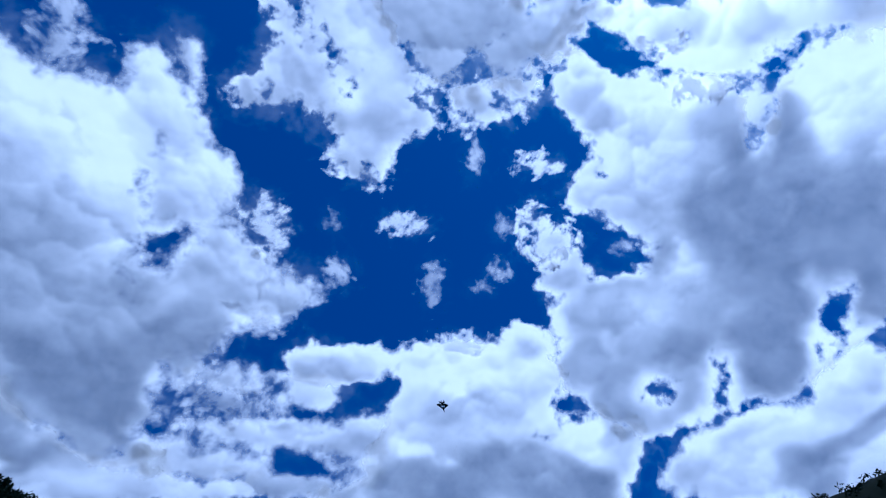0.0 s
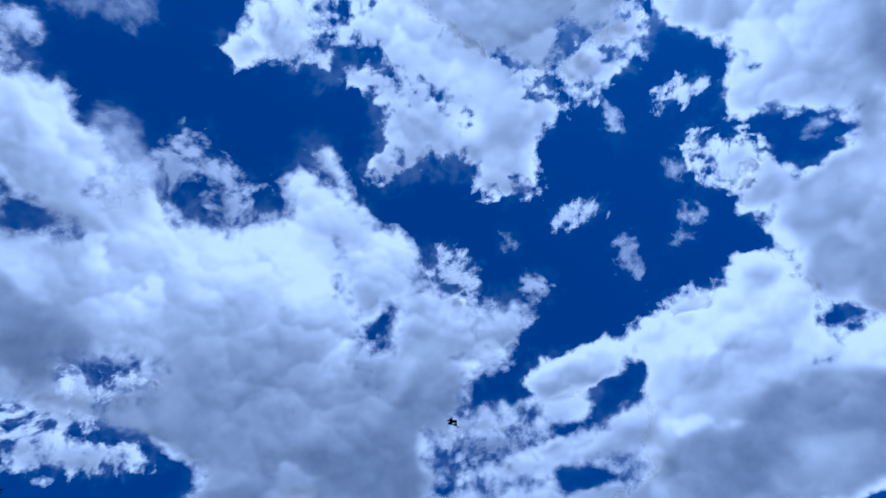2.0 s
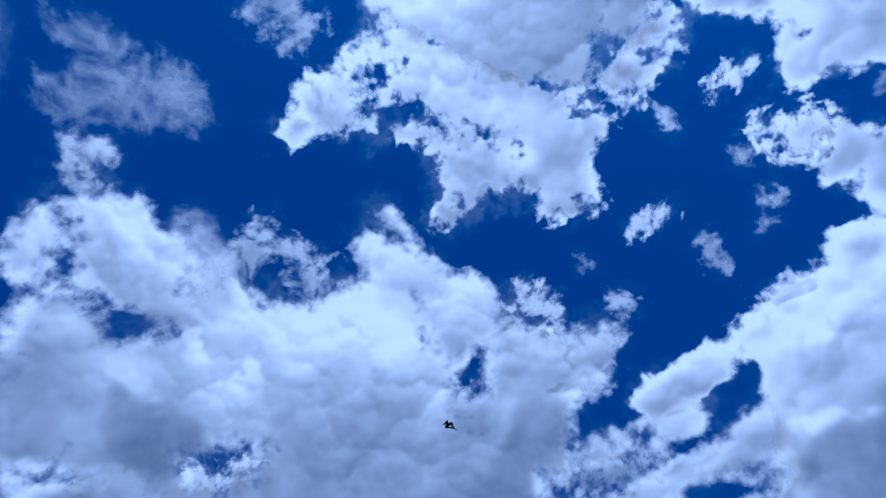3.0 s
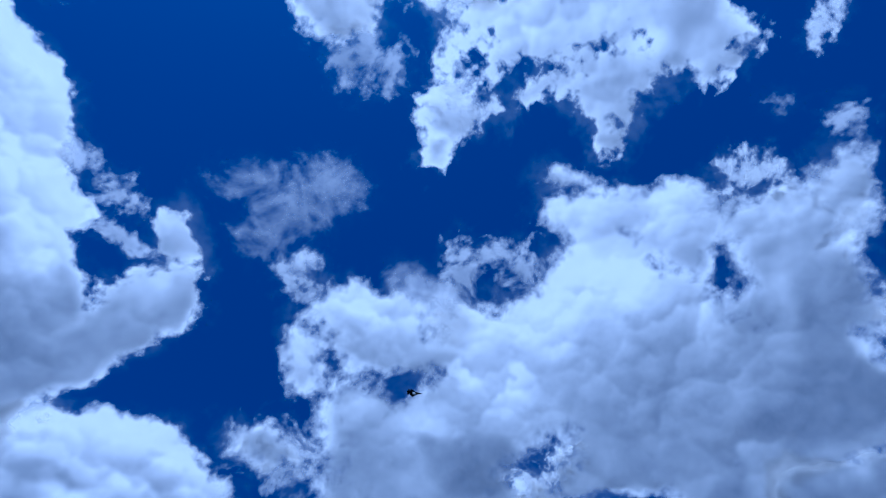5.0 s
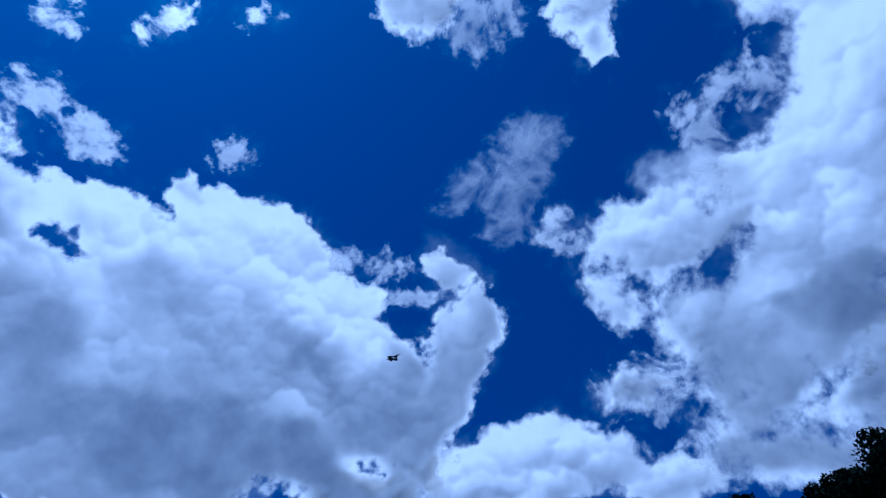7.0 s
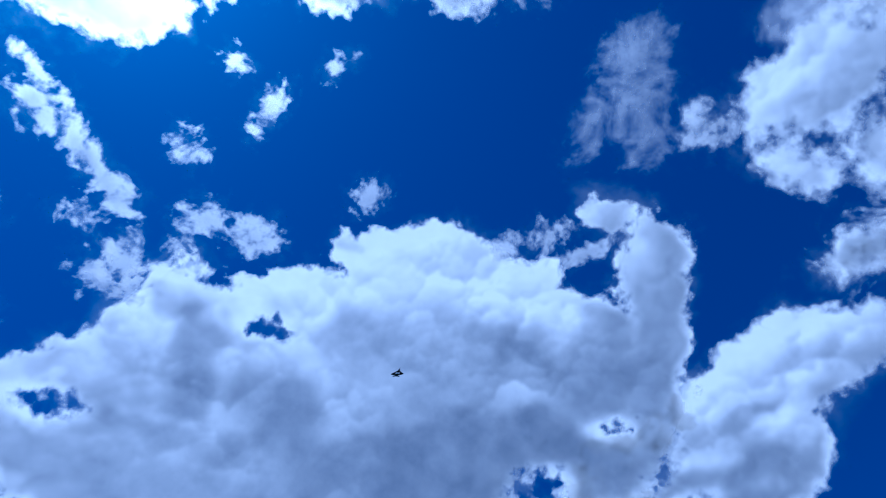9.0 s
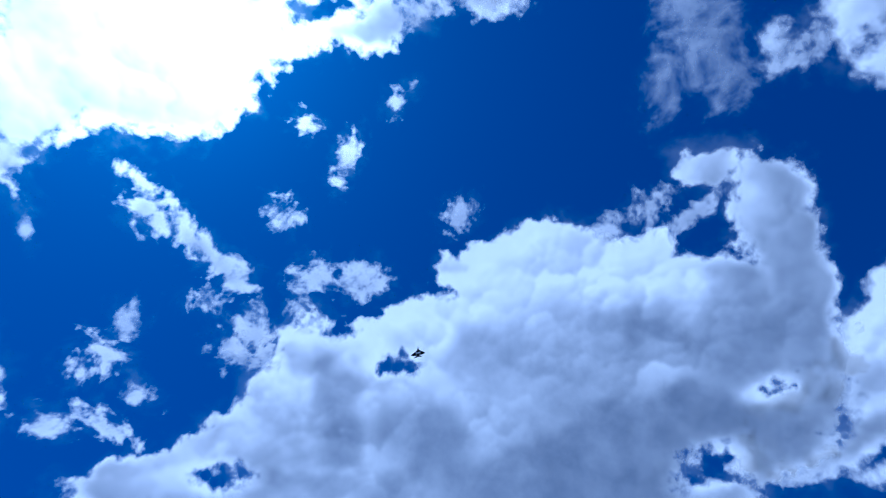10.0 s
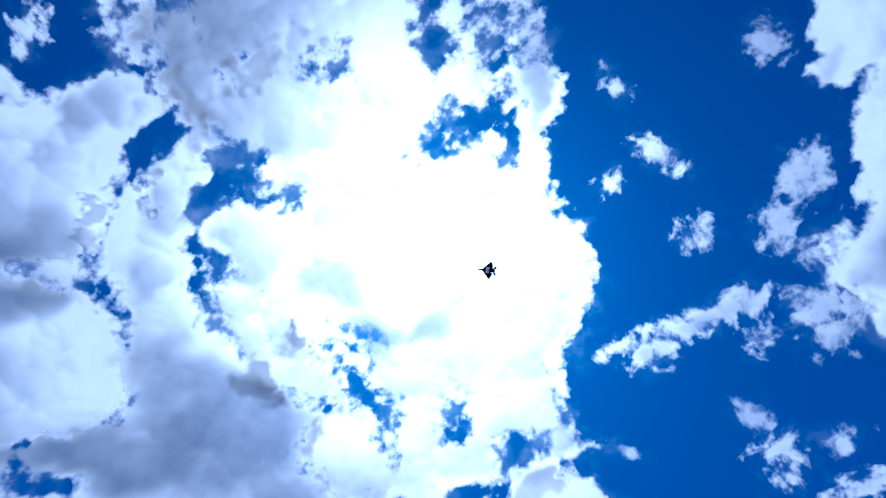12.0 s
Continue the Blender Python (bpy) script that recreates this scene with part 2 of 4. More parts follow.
class Cloud:
    """A cloud built of rounded lobes, each given by bearing, elevation, two half-widths and a tilt in degrees;
    gaps open blue holes, cores (with a strength) paint grey shade into bellies and bases. The lobes melt together and
    turbulence frays and heaps their surface."""

    built = []
    UNIT = 0.72  # degrees

    def __init__(self, name, label, distance, soft, dens, fray=1.0, heap=1.0, lace=1.0):
        self.name, self.label, self.distance = name, label, distance
        self.soft, self.dens, self.fray, self.heap = soft, dens, fray, heap
        self.lace = lace
        self.lobes, self.holes, self.shade_cores = [], [], []

    def puff(self, *lobe):
        self.lobes.append(lobe)

    def gap(self, *lobe):
        self.holes.append(lobe)

    def core(self, *lobe):
        self.shade_cores.append(lobe)

    def meets(self, lobe):
        """Whether a lobe of another cloud comes near one of this cloud's."""
        p = heading(lobe[0], lobe[1])
        return any(math.degrees(p.angle(heading(l[0], l[1]))) < max(l[2:4]) + max(lobe[2:4]) + 5 for l in self.lobes)

    @staticmethod
    def depth(d, lobe):
        """How far inside a lobe each direction lies, in degrees."""
        az, el, w, h, tilt = lobe
        p = np.array(heading(az, el))
        e = np.cross(p, (0, 0, 1.0))
        e /= np.linalg.norm(e)
        u = np.cross(e, p)
        x, y, z = d @ e, d @ u, d @ p
        s = np.hypot(x, y) + 1e-9
        a = np.degrees(np.arctan2(s, z)) / s
        x, y = x * a, y * a
        c, k = math.cos(radians(tilt)), math.sin(radians(tilt))
        rho = np.sqrt(((x * c + y * k) / w) ** 2 + ((y * c - x * k) / h) ** 2)
        return (1 - rho) * math.sqrt(w * h) / Cloud.UNIT

    @staticmethod
    def melt(d, lobes, holes):
        """Lobes melt together; holes are cut out of them."""
        size = max(max(l[2], l[3]) for l in lobes) / Cloud.UNIT
        blend = 0.9 if size > 6 else 0.4
        total = np.zeros(len(d))
        for l in lobes:
            total += np.exp(np.clip(Cloud.depth(d, l), -12, 30) / blend)
        cover = blend * np.log(total + 1e-9)
        for l in holes:
            hole = -0.65 * Cloud.depth(d, l)
            cover = -0.8 * np.log(np.exp(-np.clip(cover, -12, 12) / 0.8) + np.exp(-np.clip(hole, -12, 12) / 0.8))
        return cover

    @staticmethod
    def blur(values, ny, nx, turns):
        field = values.reshape(ny, nx)
        for turn in range(turns):
            wide = np.pad(field, 1, mode="edge")
            wide = (wide[:-2] + 2 * wide[1:-1] + wide[2:]) / 4
            field = (wide[:, :-2] + 2 * wide[:, 1:-1] + wide[:, 2:]) / 4
        return field.ravel()

    def build(self):
        size = max(max(l[2], l[3]) for l in self.lobes) / Cloud.UNIT
        mid = np.mean([np.array(heading(l[0], l[1])) for l in self.lobes], axis=0)
        mid /= np.linalg.norm(mid)
        e = np.cross(mid, (0, 0, 1.0))
        e /= np.linalg.norm(e)
        u = np.cross(e, mid)
        reach = (2.5 + 0.25 * min(size, 8)) * Cloud.UNIT
        xs, ys = [], []
        for az, el, w, h, tilt in self.lobes:
            p = np.array(heading(az, el))
            s = math.hypot(p @ e, p @ u) + 1e-9
            a = math.degrees(math.atan2(s, p @ mid)) / s
            r = max(w, h) + reach
            xs += [p @ e * a - r, p @ e * a + r]
            ys += [p @ u * a - r, p @ u * a + r]
        step = (0.24 if size > 6 else 0.13) * Cloud.UNIT
        gx, gy = np.arange(min(xs), max(xs), step), np.arange(min(ys), max(ys), step)
        X, Y = np.meshgrid(gx, gy)
        rad = np.radians(np.hypot(X, Y)) + 1e-9
        k = np.sin(rad) / rad * np.pi / 180
        d = (X * k)[..., None] * e + (Y * k)[..., None] * u + np.cos(rad)[..., None] * mid
        d = d.reshape(-1, 3)
        cover = Cloud.melt(d, self.lobes, self.holes)
        near = np.where(cover > -4.6)[0]
        amp = min(1.1, 0.2 + 0.5 * size) * self.fray
        big = size > 6
        f, grain = (11.0, 1.4) if big else (38.0, 2.1)
        cells = ((13.0, 1.0), (29.0, 0.7), (66.0, 0.3)) if big else ((55.0, 0.5), (120.0, 0.4))
        fbm, veil, mass = (np.full(len(d), -1.5), np.full(len(d), -1.5), np.zeros(len(d)))
        crowd, tilt = np.zeros(len(d)), np.zeros(len(d))
        bend, sway = np.zeros((len(d), 3)), np.zeros((len(d), 3))
        off = np.array((self.distance * 0.013, 3.1, 7.7))
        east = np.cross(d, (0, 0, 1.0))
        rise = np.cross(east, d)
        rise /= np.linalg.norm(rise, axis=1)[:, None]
        v = d[near]
        w = v + 0.022 * swirl3(v * 12.5 + off)
        fbm[near] = swirls(w * f + off, 0.7, 5 if big else 4)
        veil[near] = swirls(w * f * 1.3 - off, 0.6, 4 if big else 3)
        mass[near] = swirls(w * 9 - off, 1.0, 3)
        bend[near] = swirl3(v * 11 + off) + 0.5 * swirl3(v * 22 - off)
        sway[near] = 0.010 * swirl3(v * 24 - off) + 0.005 * swirl3(v * 60 + off)
        # rounded heads crowding each other, each painted pale on top and shaded at its foot
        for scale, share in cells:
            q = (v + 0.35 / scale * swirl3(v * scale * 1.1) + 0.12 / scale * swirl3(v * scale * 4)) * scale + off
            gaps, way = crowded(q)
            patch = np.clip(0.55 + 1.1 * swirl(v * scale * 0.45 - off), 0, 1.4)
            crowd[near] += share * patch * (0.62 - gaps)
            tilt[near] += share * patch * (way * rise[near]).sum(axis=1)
        # the outline sways with the wind
        free = v + sway[near] * (1.0 if big else 0.35)
        free /= np.linalg.norm(free, axis=1)[:, None]
        shape = Cloud.melt(free, self.lobes, self.holes)
        # where an earlier cloud already fills the sky this one ends behind its edge
        for lobes, holes in Cloud.built:
            close = [l for l in lobes if self.meets(l)]
            if close:
                shape = np.minimum(shape, 1.3 - Cloud.melt(free, close, holes))
        Cloud.built.append((self.lobes, self.holes))
        cover = np.full(len(d), -9.0)
        cover[near] = shape
        # a lacy cloud thins out over a broad rim
        cover = np.where(cover > 0, cover * self.lace, cover)
        # grey belly shade, painted round each core
        belly_shade = np.zeros(len(near))
        loose = v + 0.04 * bend[near]
        loose /= np.linalg.norm(loose, axis=1)[:, None]
        for l in self.shade_cores:
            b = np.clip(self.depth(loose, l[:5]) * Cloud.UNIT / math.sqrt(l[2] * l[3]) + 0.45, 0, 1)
            belly_shade = 1 - (1 - belly_shade) * (1 - l[5] * b * b * (3 - 2 * b))
        core_shade = np.zeros(len(d))
        core_shade[near] = belly_shade
        core = cover + amp * ((1.1 * fbm + 0.8 * crowd) if big else (1.6 * fbm + 0.5 * crowd))
        # each lobe swells into a dome, coloured pale at its head and shaded below
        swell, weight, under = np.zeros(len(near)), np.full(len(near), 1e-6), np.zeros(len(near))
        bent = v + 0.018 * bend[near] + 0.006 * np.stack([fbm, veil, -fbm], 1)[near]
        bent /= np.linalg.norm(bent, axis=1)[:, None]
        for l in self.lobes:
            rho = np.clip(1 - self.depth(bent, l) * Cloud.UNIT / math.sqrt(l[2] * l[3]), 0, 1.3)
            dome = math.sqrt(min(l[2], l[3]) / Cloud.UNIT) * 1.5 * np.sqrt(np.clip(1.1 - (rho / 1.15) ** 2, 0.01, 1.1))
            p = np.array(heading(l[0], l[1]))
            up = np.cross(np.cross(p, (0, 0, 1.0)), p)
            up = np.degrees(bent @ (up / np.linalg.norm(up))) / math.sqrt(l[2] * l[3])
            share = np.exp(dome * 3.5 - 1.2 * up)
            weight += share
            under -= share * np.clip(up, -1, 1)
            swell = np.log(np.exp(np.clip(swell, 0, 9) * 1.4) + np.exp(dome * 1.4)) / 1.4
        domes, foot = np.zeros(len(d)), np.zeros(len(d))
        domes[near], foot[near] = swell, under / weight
        calm = np.clip(cover + 0.5 * amp * crowd, 0, None)
        deep = np.clip(calm / (1.9 * min(1, 0.35 + 0.65 * self.lace)), 0, 1)
        deep = deep * deep * (3 - 2 * deep)
        rank = min(1, size / 6)
        bulge = (0.6 * domes + 0.9 * crowd * deep) * self.heap * rank
        # soften the relief and the shade painted under heads and lobes
        bulge = Cloud.blur(bulge, len(gy), len(gx), 3)
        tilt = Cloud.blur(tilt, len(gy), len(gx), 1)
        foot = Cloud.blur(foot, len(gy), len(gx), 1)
        # all painted shade summed: base, lobe feet, head feet, bellies; none at the rim
        body = BASE_SHADE + LOBE_SHADE * foot - HEAD_SHADE * tilt - 0.12 * mass
        thick_or_shade = np.clip(core_shade * (1.7 + 0.3 * mass) + body * rank, 0, 2) * deep
        thick_or_shade = 1 - np.exp(-1.25 * thick_or_shade)
        ob = self.sheet(self.name, d, bulge, core, thick_or_shade, self.soft, self.dens, amp * (0.9 if self.soft < 1.5 else 0.3), grain, len(gx), len(gy))
        tagged(ob, self.label, "cloud", "clouds in the sky")
        # thin ragged haze round the body
        rim = cover + 0.3 + amp * veil * 1.5
        rim = np.minimum(rim, 3.0 - np.clip(core, 0, 9))
        self.sheet("veil", d, bulge + 0.5, rim, np.zeros(len(d)), self.soft * 1.5 + 1.6, self.dens * 0.1, amp * 1.0, grain, len(gx), len(gy), ob)

    def sheet(self, name, d, bulge, cover, thick_or_shade, soft, dens, ragged, grain, nx, ny, parent=None):
        # the cloud deck: a shallow vault, 2 km overhead and farther towards the horizon
        deck = self.distance * 1.72 * 1.8 / (np.clip(d[:, 2], 0, 1) + 0.8)
        pos = d * (deck * (1 - np.radians(bulge * 0.03)))[:, None]
        # the way the heaped top of the cloud faces
        top = (d * (deck * (1 + np.radians(bulge * 0.65)))[:, None]).reshape(ny, nx, 3)
        face = np.cross(np.gradient(top, axis=1), np.gradient(top, axis=0)).reshape(-1, 3)
        face *= -(np.sign((face * d).sum(axis=1)) / (np.linalg.norm(face, axis=1) + 1e-9))[:, None]
        kk = (cover > -0.7 * soft - ragged).reshape(ny, nx)
        q = kk[:-1, :-1] | kk[1:, :-1] | kk[:-1, 1:] | kk[1:, 1:]
        iy, ix = np.where(q)
        a = iy * nx + ix
        quads = np.stack([a, a + 1, a + nx + 1, a + nx], 1)
        used, inv = np.unique(quads, return_inverse=True)
        ob = mesh_object(name, pos[used].tolist(), inv.reshape(-1, 4).tolist(), VAPOUR)
        ob.parent = parent
        for key, val in (("cover", cover[used]), ("grain", np.full(len(used), grain)), ("thick_or_shade", thick_or_shade[used]), ("soft", np.full(len(used), soft)), ("dens", np.full(len(used), dens)), ("ragged", np.full(len(used), ragged))):
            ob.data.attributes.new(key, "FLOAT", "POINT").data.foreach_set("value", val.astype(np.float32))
        ob.data.attributes.new("face", "FLOAT_VECTOR", "POINT").data.foreach_set("vector", face[used].astype(np.float32).ravel())
        return ob


c = Cloud("cumulus_cloud", "huge soft white cumulus with a ragged wispy upper rim", 1200, 1.2, 1.0, 1.2, 1.0, 0.75)
c.puff(-45.9, 45.0, 13.7, 9.6, -8)
c.puff(-27.3, 52.6, 5.4, 4.1, -37)
c.puff(-35.5, 57.2, 6.0, 2.5, -30)
c.puff(-40.4, 62.1, 1.9, 1.2, -31)
c.puff(-22.5, 41.6, 6.2, 5.3, 49)
c.puff(-17.7, 44.0, 1.5, 1.3, -22)
c.puff(-18.0, 48.2, 6.0, 2.9, -10)
c.puff(-9.3, 47.5, 2.4, 2.1, 51)
c.puff(-30.2, 36.9, 10.6, 4.1, -8)
c.puff(-20.5, 36.7, 3.1, 2.5, 12)
c.puff(-74.1, 50.5, 6.1, 3.6, 1)
c.puff(-80.6, 52.1, 3.0, 2.0, -5)
c.puff(-85.5, 47.3, 3.0, 1.9, -65)
c.puff(-76.4, 43.0, 3.6, 2.9, 15)
c.puff(-63.8, 41.5, 4.8, 4.4, -74)
c.puff(-75.8, 37.8, 5.1, 3.6, 4)
c.puff(-66.3, 36.4, 12.0, 2.7, 3)
c.puff(-56.4, 39.8, 6.1, 3.9, -2)
c.puff(-47.8, 36.8, 13.1, 2.8, -7)
c.puff(-26.4, 32.6, 8.0, 2.1, -14)
c.gap(-26.0, 48.3, 1.9, 0.9, 63)
c.puff(-37.7, 53.4, 6.2, 2.6, -17)
c.puff(-61.6, 48.9, 4.2, 3.1, 1)
c.puff(-69.5, 48.9, 4.1, 2.6, 7)
c.gap(-55.7, 38.2, 1.8, 1.0, 25)
c.gap(-19.1, 36.4, 1.1, 0.7, -48)
c.gap(-65.2, 51.4, 0.9, 0.8, -82)
c.gap(-82.4, 36.0, 1.7, 1.3, 28)
c.gap(-58.0, 54.8, 1.6, 1.4, -1)
c.core(-62.9, 38.6, 3.7, 1.9, 1, 0.75)
c.core(-25.7, 35.4, 5.9, 1.9, 4, 0.70)
c.core(-20.8, 40.4, 4.2, 2.2, 57, 0.55)
c.core(-42.0, 43.4, 6.6, 6.0, -2, 0.30)
c.core(-74.5, 39.4, 4.3, 2.3, 7, 0.25)
c.puff(-68.8, 39.2, 6.9, 6.0, 45)
c.puff(-74.3, 34.8, 5.7, 4.0, -20)
c.puff(-71.3, 30.2, 4.6, 3.3, 18)
c.puff(-79.0, 31.2, 3.7, 2.0, -17)
c.puff(-74.9, 30.2, 3.1, 1.7, -19)
c.puff(-86.5, 38.8, 3.4, 1.6, -7)
c.puff(-66.7, 34.9, 5.3, 3.7, 48)
c.gap(-71.1, 33.0, 1.7, 0.5, 14)
c.gap(-70.7, 30.7, 0.5, 0.4, -7)
c.core(-67.2, 39.5, 2.8, 1.6, -32, 0.50)
c.core(-69.2, 32.1, 3.3, 2.5, -18, 0.35)
c.puff(-38.7, 32.1, 4.7, 3.8, 35)
c.puff(-31.9, 40.9, 6.1, 4.2, 61)
c.core(-39.5, 31.1, 3.3, 1.8, 12, 0.60)
c.build()

c = Cloud("cumulus_cloud", "towering white cumulus cloud with a broad grey base", 1200, 0.55, 1.0, 1.0, 1.0, 0.9)
c.puff(-135.7, 44.4, 16.7, 9.7, -11)
c.puff(-134.1, 53.3, 5.8, 4.0, -14)
c.puff(-131.7, 55.4, 1.6, 1.5, -17)
c.puff(-143.1, 53.7, 3.7, 2.9, -7)
c.puff(-148.8, 55.2, 2.1, 1.5, -2)
c.puff(-155.2, 49.7, 4.2, 3.1, 1)
c.puff(-170.2, 47.8, 3.4, 3.2, -11)
c.puff(-171.9, 43.4, 4.4, 3.9, 2)
c.puff(-165.5, 42.3, 4.9, 4.3, -66)
c.puff(-175.7, 39.3, 5.7, 2.5, 13)
c.puff(178.2, 35.1, 7.0, 2.5, 16)
c.puff(173.7, 34.3, 3.2, 1.6, 17)
c.puff(-124.8, 49.3, 4.6, 3.1, -20)
c.puff(-117.4, 43.7, 5.2, 4.0, -22)
c.puff(-106.5, 45.0, 4.4, 2.7, 62)
c.puff(-109.2, 40.5, 4.3, 2.4, 55)
c.puff(-103.3, 50.2, 2.8, 1.9, -65)
c.puff(-107.5, 53.2, 2.5, 1.6, -38)
c.puff(-102.3, 47.0, 1.9, 1.1, 68)
c.puff(-107.1, 47.1, 3.9, 2.5, 63)
c.puff(-108.8, 54.8, 1.1, 0.9, -40)
c.puff(-103.9, 53.0, 1.2, 0.8, -42)
c.puff(-119.9, 50.2, 2.0, 1.3, -25)
c.puff(-116.5, 38.0, 6.8, 4.7, -20)
c.puff(-150.5, 36.6, 23.7, 4.8, -2)
c.puff(-126.0, 34.8, 10.8, 4.7, -15)
c.puff(-168.0, 34.5, 13.3, 2.7, 8)
c.puff(-130.8, 38.3, 14.6, 6.8, -13)
c.puff(-150.6, 32.4, 23.9, 3.6, -2)
c.gap(-159.7, 46.9, 2.0, 0.8, -10)
c.gap(-165.8, 50.0, 1.4, 0.9, -11)
c.gap(-178.4, 36.1, 1.9, 0.9, 2)
c.gap(-117.9, 35.5, 1.2, 0.6, -10)
c.gap(-126.7, 32.0, 2.1, 1.2, 6)
c.core(-124.3, 43.2, 3.0, 0.8, -30, 0.45)
c.gap(-113.5, 49.5, 2.1, 1.4, -19)
c.gap(-106.6, 37.6, 3.2, 0.9, 46)
c.core(-135.0, 35.6, 10.8, 3.8, -11, 0.85)
c.core(-129.1, 33.1, 7.6, 2.8, -13, 0.60)
c.core(-165.9, 43.8, 4.5, 2.2, -77, 0.65)
c.core(-167.2, 37.3, 2.8, 1.4, 6, 0.40)
c.core(-136.8, 45.6, 10.4, 5.7, -11, 0.30)
c.core(-117.2, 39.9, 4.6, 2.9, -22, 0.25)
c.core(-145.7, 47.5, 3.2, 1.9, -5, 0.30)
c.core(-127.0, 45.3, 4.1, 1.3, -18, 0.30)
c.core(-154.6, 41.5, 3.1, 2.3, -1, 0.30)
c.core(-159.3, 37.2, 3.9, 1.7, 2, 0.35)
c.core(-174.2, 36.0, 3.4, 1.2, 11, 0.30)
c.puff(-153.1, 42.0, 6.7, 6.2, 3)
c.puff(-161.4, 46.7, 4.4, 2.2, -53)
c.puff(-147.2, 37.1, 7.1, 4.4, 17)
c.core(-135.7, 35.7, 8.4, 3.6, 11, 0.80)
c.core(-154.5, 39.4, 7.8, 3.3, -56, 0.45)
c.build()

c = Cloud("cumulus_cloud", "broad low white cumulus with folded grey bottoms", 1200, 0.8, 1.0, 1.0, 1.0, 0.8)
c.puff(-103.5, 34.5, 4.7, 3.8, 26)
c.puff(-109.2, 33.1, 4.4, 3.3, -19)
c.puff(-99.3, 35.8, 3.1, 2.2, 46)
c.puff(-116.1, 31.4, 6.3, 3.1, -19)
c.puff(-110.0, 28.7, 5.7, 3.7, -17)
c.puff(-119.8, 30.0, 5.1, 1.6, -18)
c.puff(-103.8, 30.1, 5.1, 3.4, 44)
c.gap(-114.6, 27.9, 1.7, 0.6, 0)
c.core(-111.5, 28.2, 6.1, 1.7, -2, 0.60)
c.core(-106.1, 28.6, 3.1, 1.7, -0, 0.50)
c.core(-119.1, 30.3, 2.6, 1.2, -17, 0.40)
c.core(-105.4, 32.4, 2.9, 1.2, 4, 0.30)
c.puff(-98.7, 35.5, 5.6, 2.0, 6)
c.puff(-96.6, 34.2, 7.3, 2.7, -1)
c.puff(-103.4, 33.5, 4.4, 1.7, -7)
c.puff(-87.3, 31.2, 5.4, 1.8, -15)
c.build()

c = Cloud("sunlit_cloud", "dazzling white fleecy cloud sheet backlit by the sun, torn lacy edges", 1200, 0.8, 1.0, 1.4, 1.0, 0.65)
c.puff(24.2, 82.0, 14.6, 5.5, -81)
c.puff(85.1, 82.9, 14.4, 6.0, 28)
c.puff(41.9, 74.0, 5.0, 3.7, 87)
c.puff(58.6, 74.1, 3.3, 2.9, 74)
c.puff(121.3, 77.7, 13.4, 7.8, 1)
c.puff(-172.8, 82.8, 7.4, 6.6, 30)
c.puff(-158.6, 79.3, 6.3, 2.4, 14)
c.puff(127.1, 67.5, 14.0, 10.5, -5)
c.puff(153.4, 66.5, 6.3, 4.7, 60)
c.puff(157.9, 66.0, 4.2, 2.8, 56)
c.puff(87.2, 69.5, 5.9, 4.6, 33)
c.puff(78.0, 68.3, 2.5, 2.1, 44)
c.puff(86.6, 62.7, 3.0, 2.8, -44)
c.puff(102.2, 64.3, 7.6, 6.2, 15)
c.puff(131.4, 57.9, 9.7, 6.0, -9)
c.puff(141.8, 52.4, 4.5, 1.7, -17)
c.puff(120.0, 53.4, 9.0, 4.8, -0)
c.puff(135.0, 50.3, 5.4, 1.6, -11)
c.puff(104.8, 60.4, 6.0, 4.0, 12)
c.puff(-8.1, 80.0, 13.7, 4.3, -48)
c.puff(-109.5, 79.1, 4.4, 3.8, -27)
c.gap(-129.7, 87.5, 2.0, 1.2, -18)
c.gap(168.5, 80.9, 2.0, 1.2, -46)
c.gap(172.0, 77.5, 2.9, 1.0, 42)
c.gap(142.6, 80.7, 1.0, 0.7, -20)
c.gap(-151.7, 81.5, 1.8, 0.8, 7)
c.gap(114.3, 58.4, 3.4, 0.9, -51)
c.gap(105.3, 62.3, 1.2, 0.7, 13)
c.gap(130.3, 55.7, 0.6, 0.4, 81)
c.gap(78.4, 71.8, 1.7, 0.7, 42)
c.gap(131.6, 49.6, 3.4, 0.7, -9)
c.gap(138.2, 52.1, 0.9, 0.6, -12)
c.gap(39.6, 75.6, 0.6, 0.4, -66)
c.gap(42.0, 82.8, 0.6, 0.4, 83)
c.core(103.4, 67.7, 2.8, 2.1, 16, 0.60)
c.core(114.9, 64.3, 3.1, 2.1, 5, 0.60)
c.core(128.4, 64.6, 2.1, 1.6, -6, 0.60)
c.build()

c = Cloud("sunlit_cloud", "fleecy sunlit white cloud sheet with torn lower edge", 1200, 0.75, 1.0, 1.6, 1.0, 0.7)
c.puff(-5.4, 75.8, 13.3, 5.7, -19)
c.puff(-24.2, 73.2, 9.1, 4.2, -9)
c.puff(-48.1, 72.3, 2.5, 1.7, 25)
c.puff(-9.6, 69.0, 8.5, 5.6, -14)
c.puff(-22.5, 65.3, 3.0, 2.7, -40)
c.puff(-27.3, 63.1, 1.4, 1.2, 47)
c.puff(-5.2, 62.6, 2.9, 2.4, -19)
c.puff(-3.1, 60.0, 1.6, 1.1, -19)
c.puff(22.8, 69.4, 4.4, 3.5, -53)
c.puff(11.0, 68.5, 4.5, 3.4, -38)
c.puff(18.1, 79.9, 12.2, 4.8, -42)
c.puff(30.4, 69.8, 2.5, 2.3, 68)
c.gap(-48.4, 75.3, 1.4, 1.0, 27)
c.gap(-11.0, 66.7, 0.6, 0.5, -14)
c.gap(11.1, 72.0, 0.6, 0.5, -38)
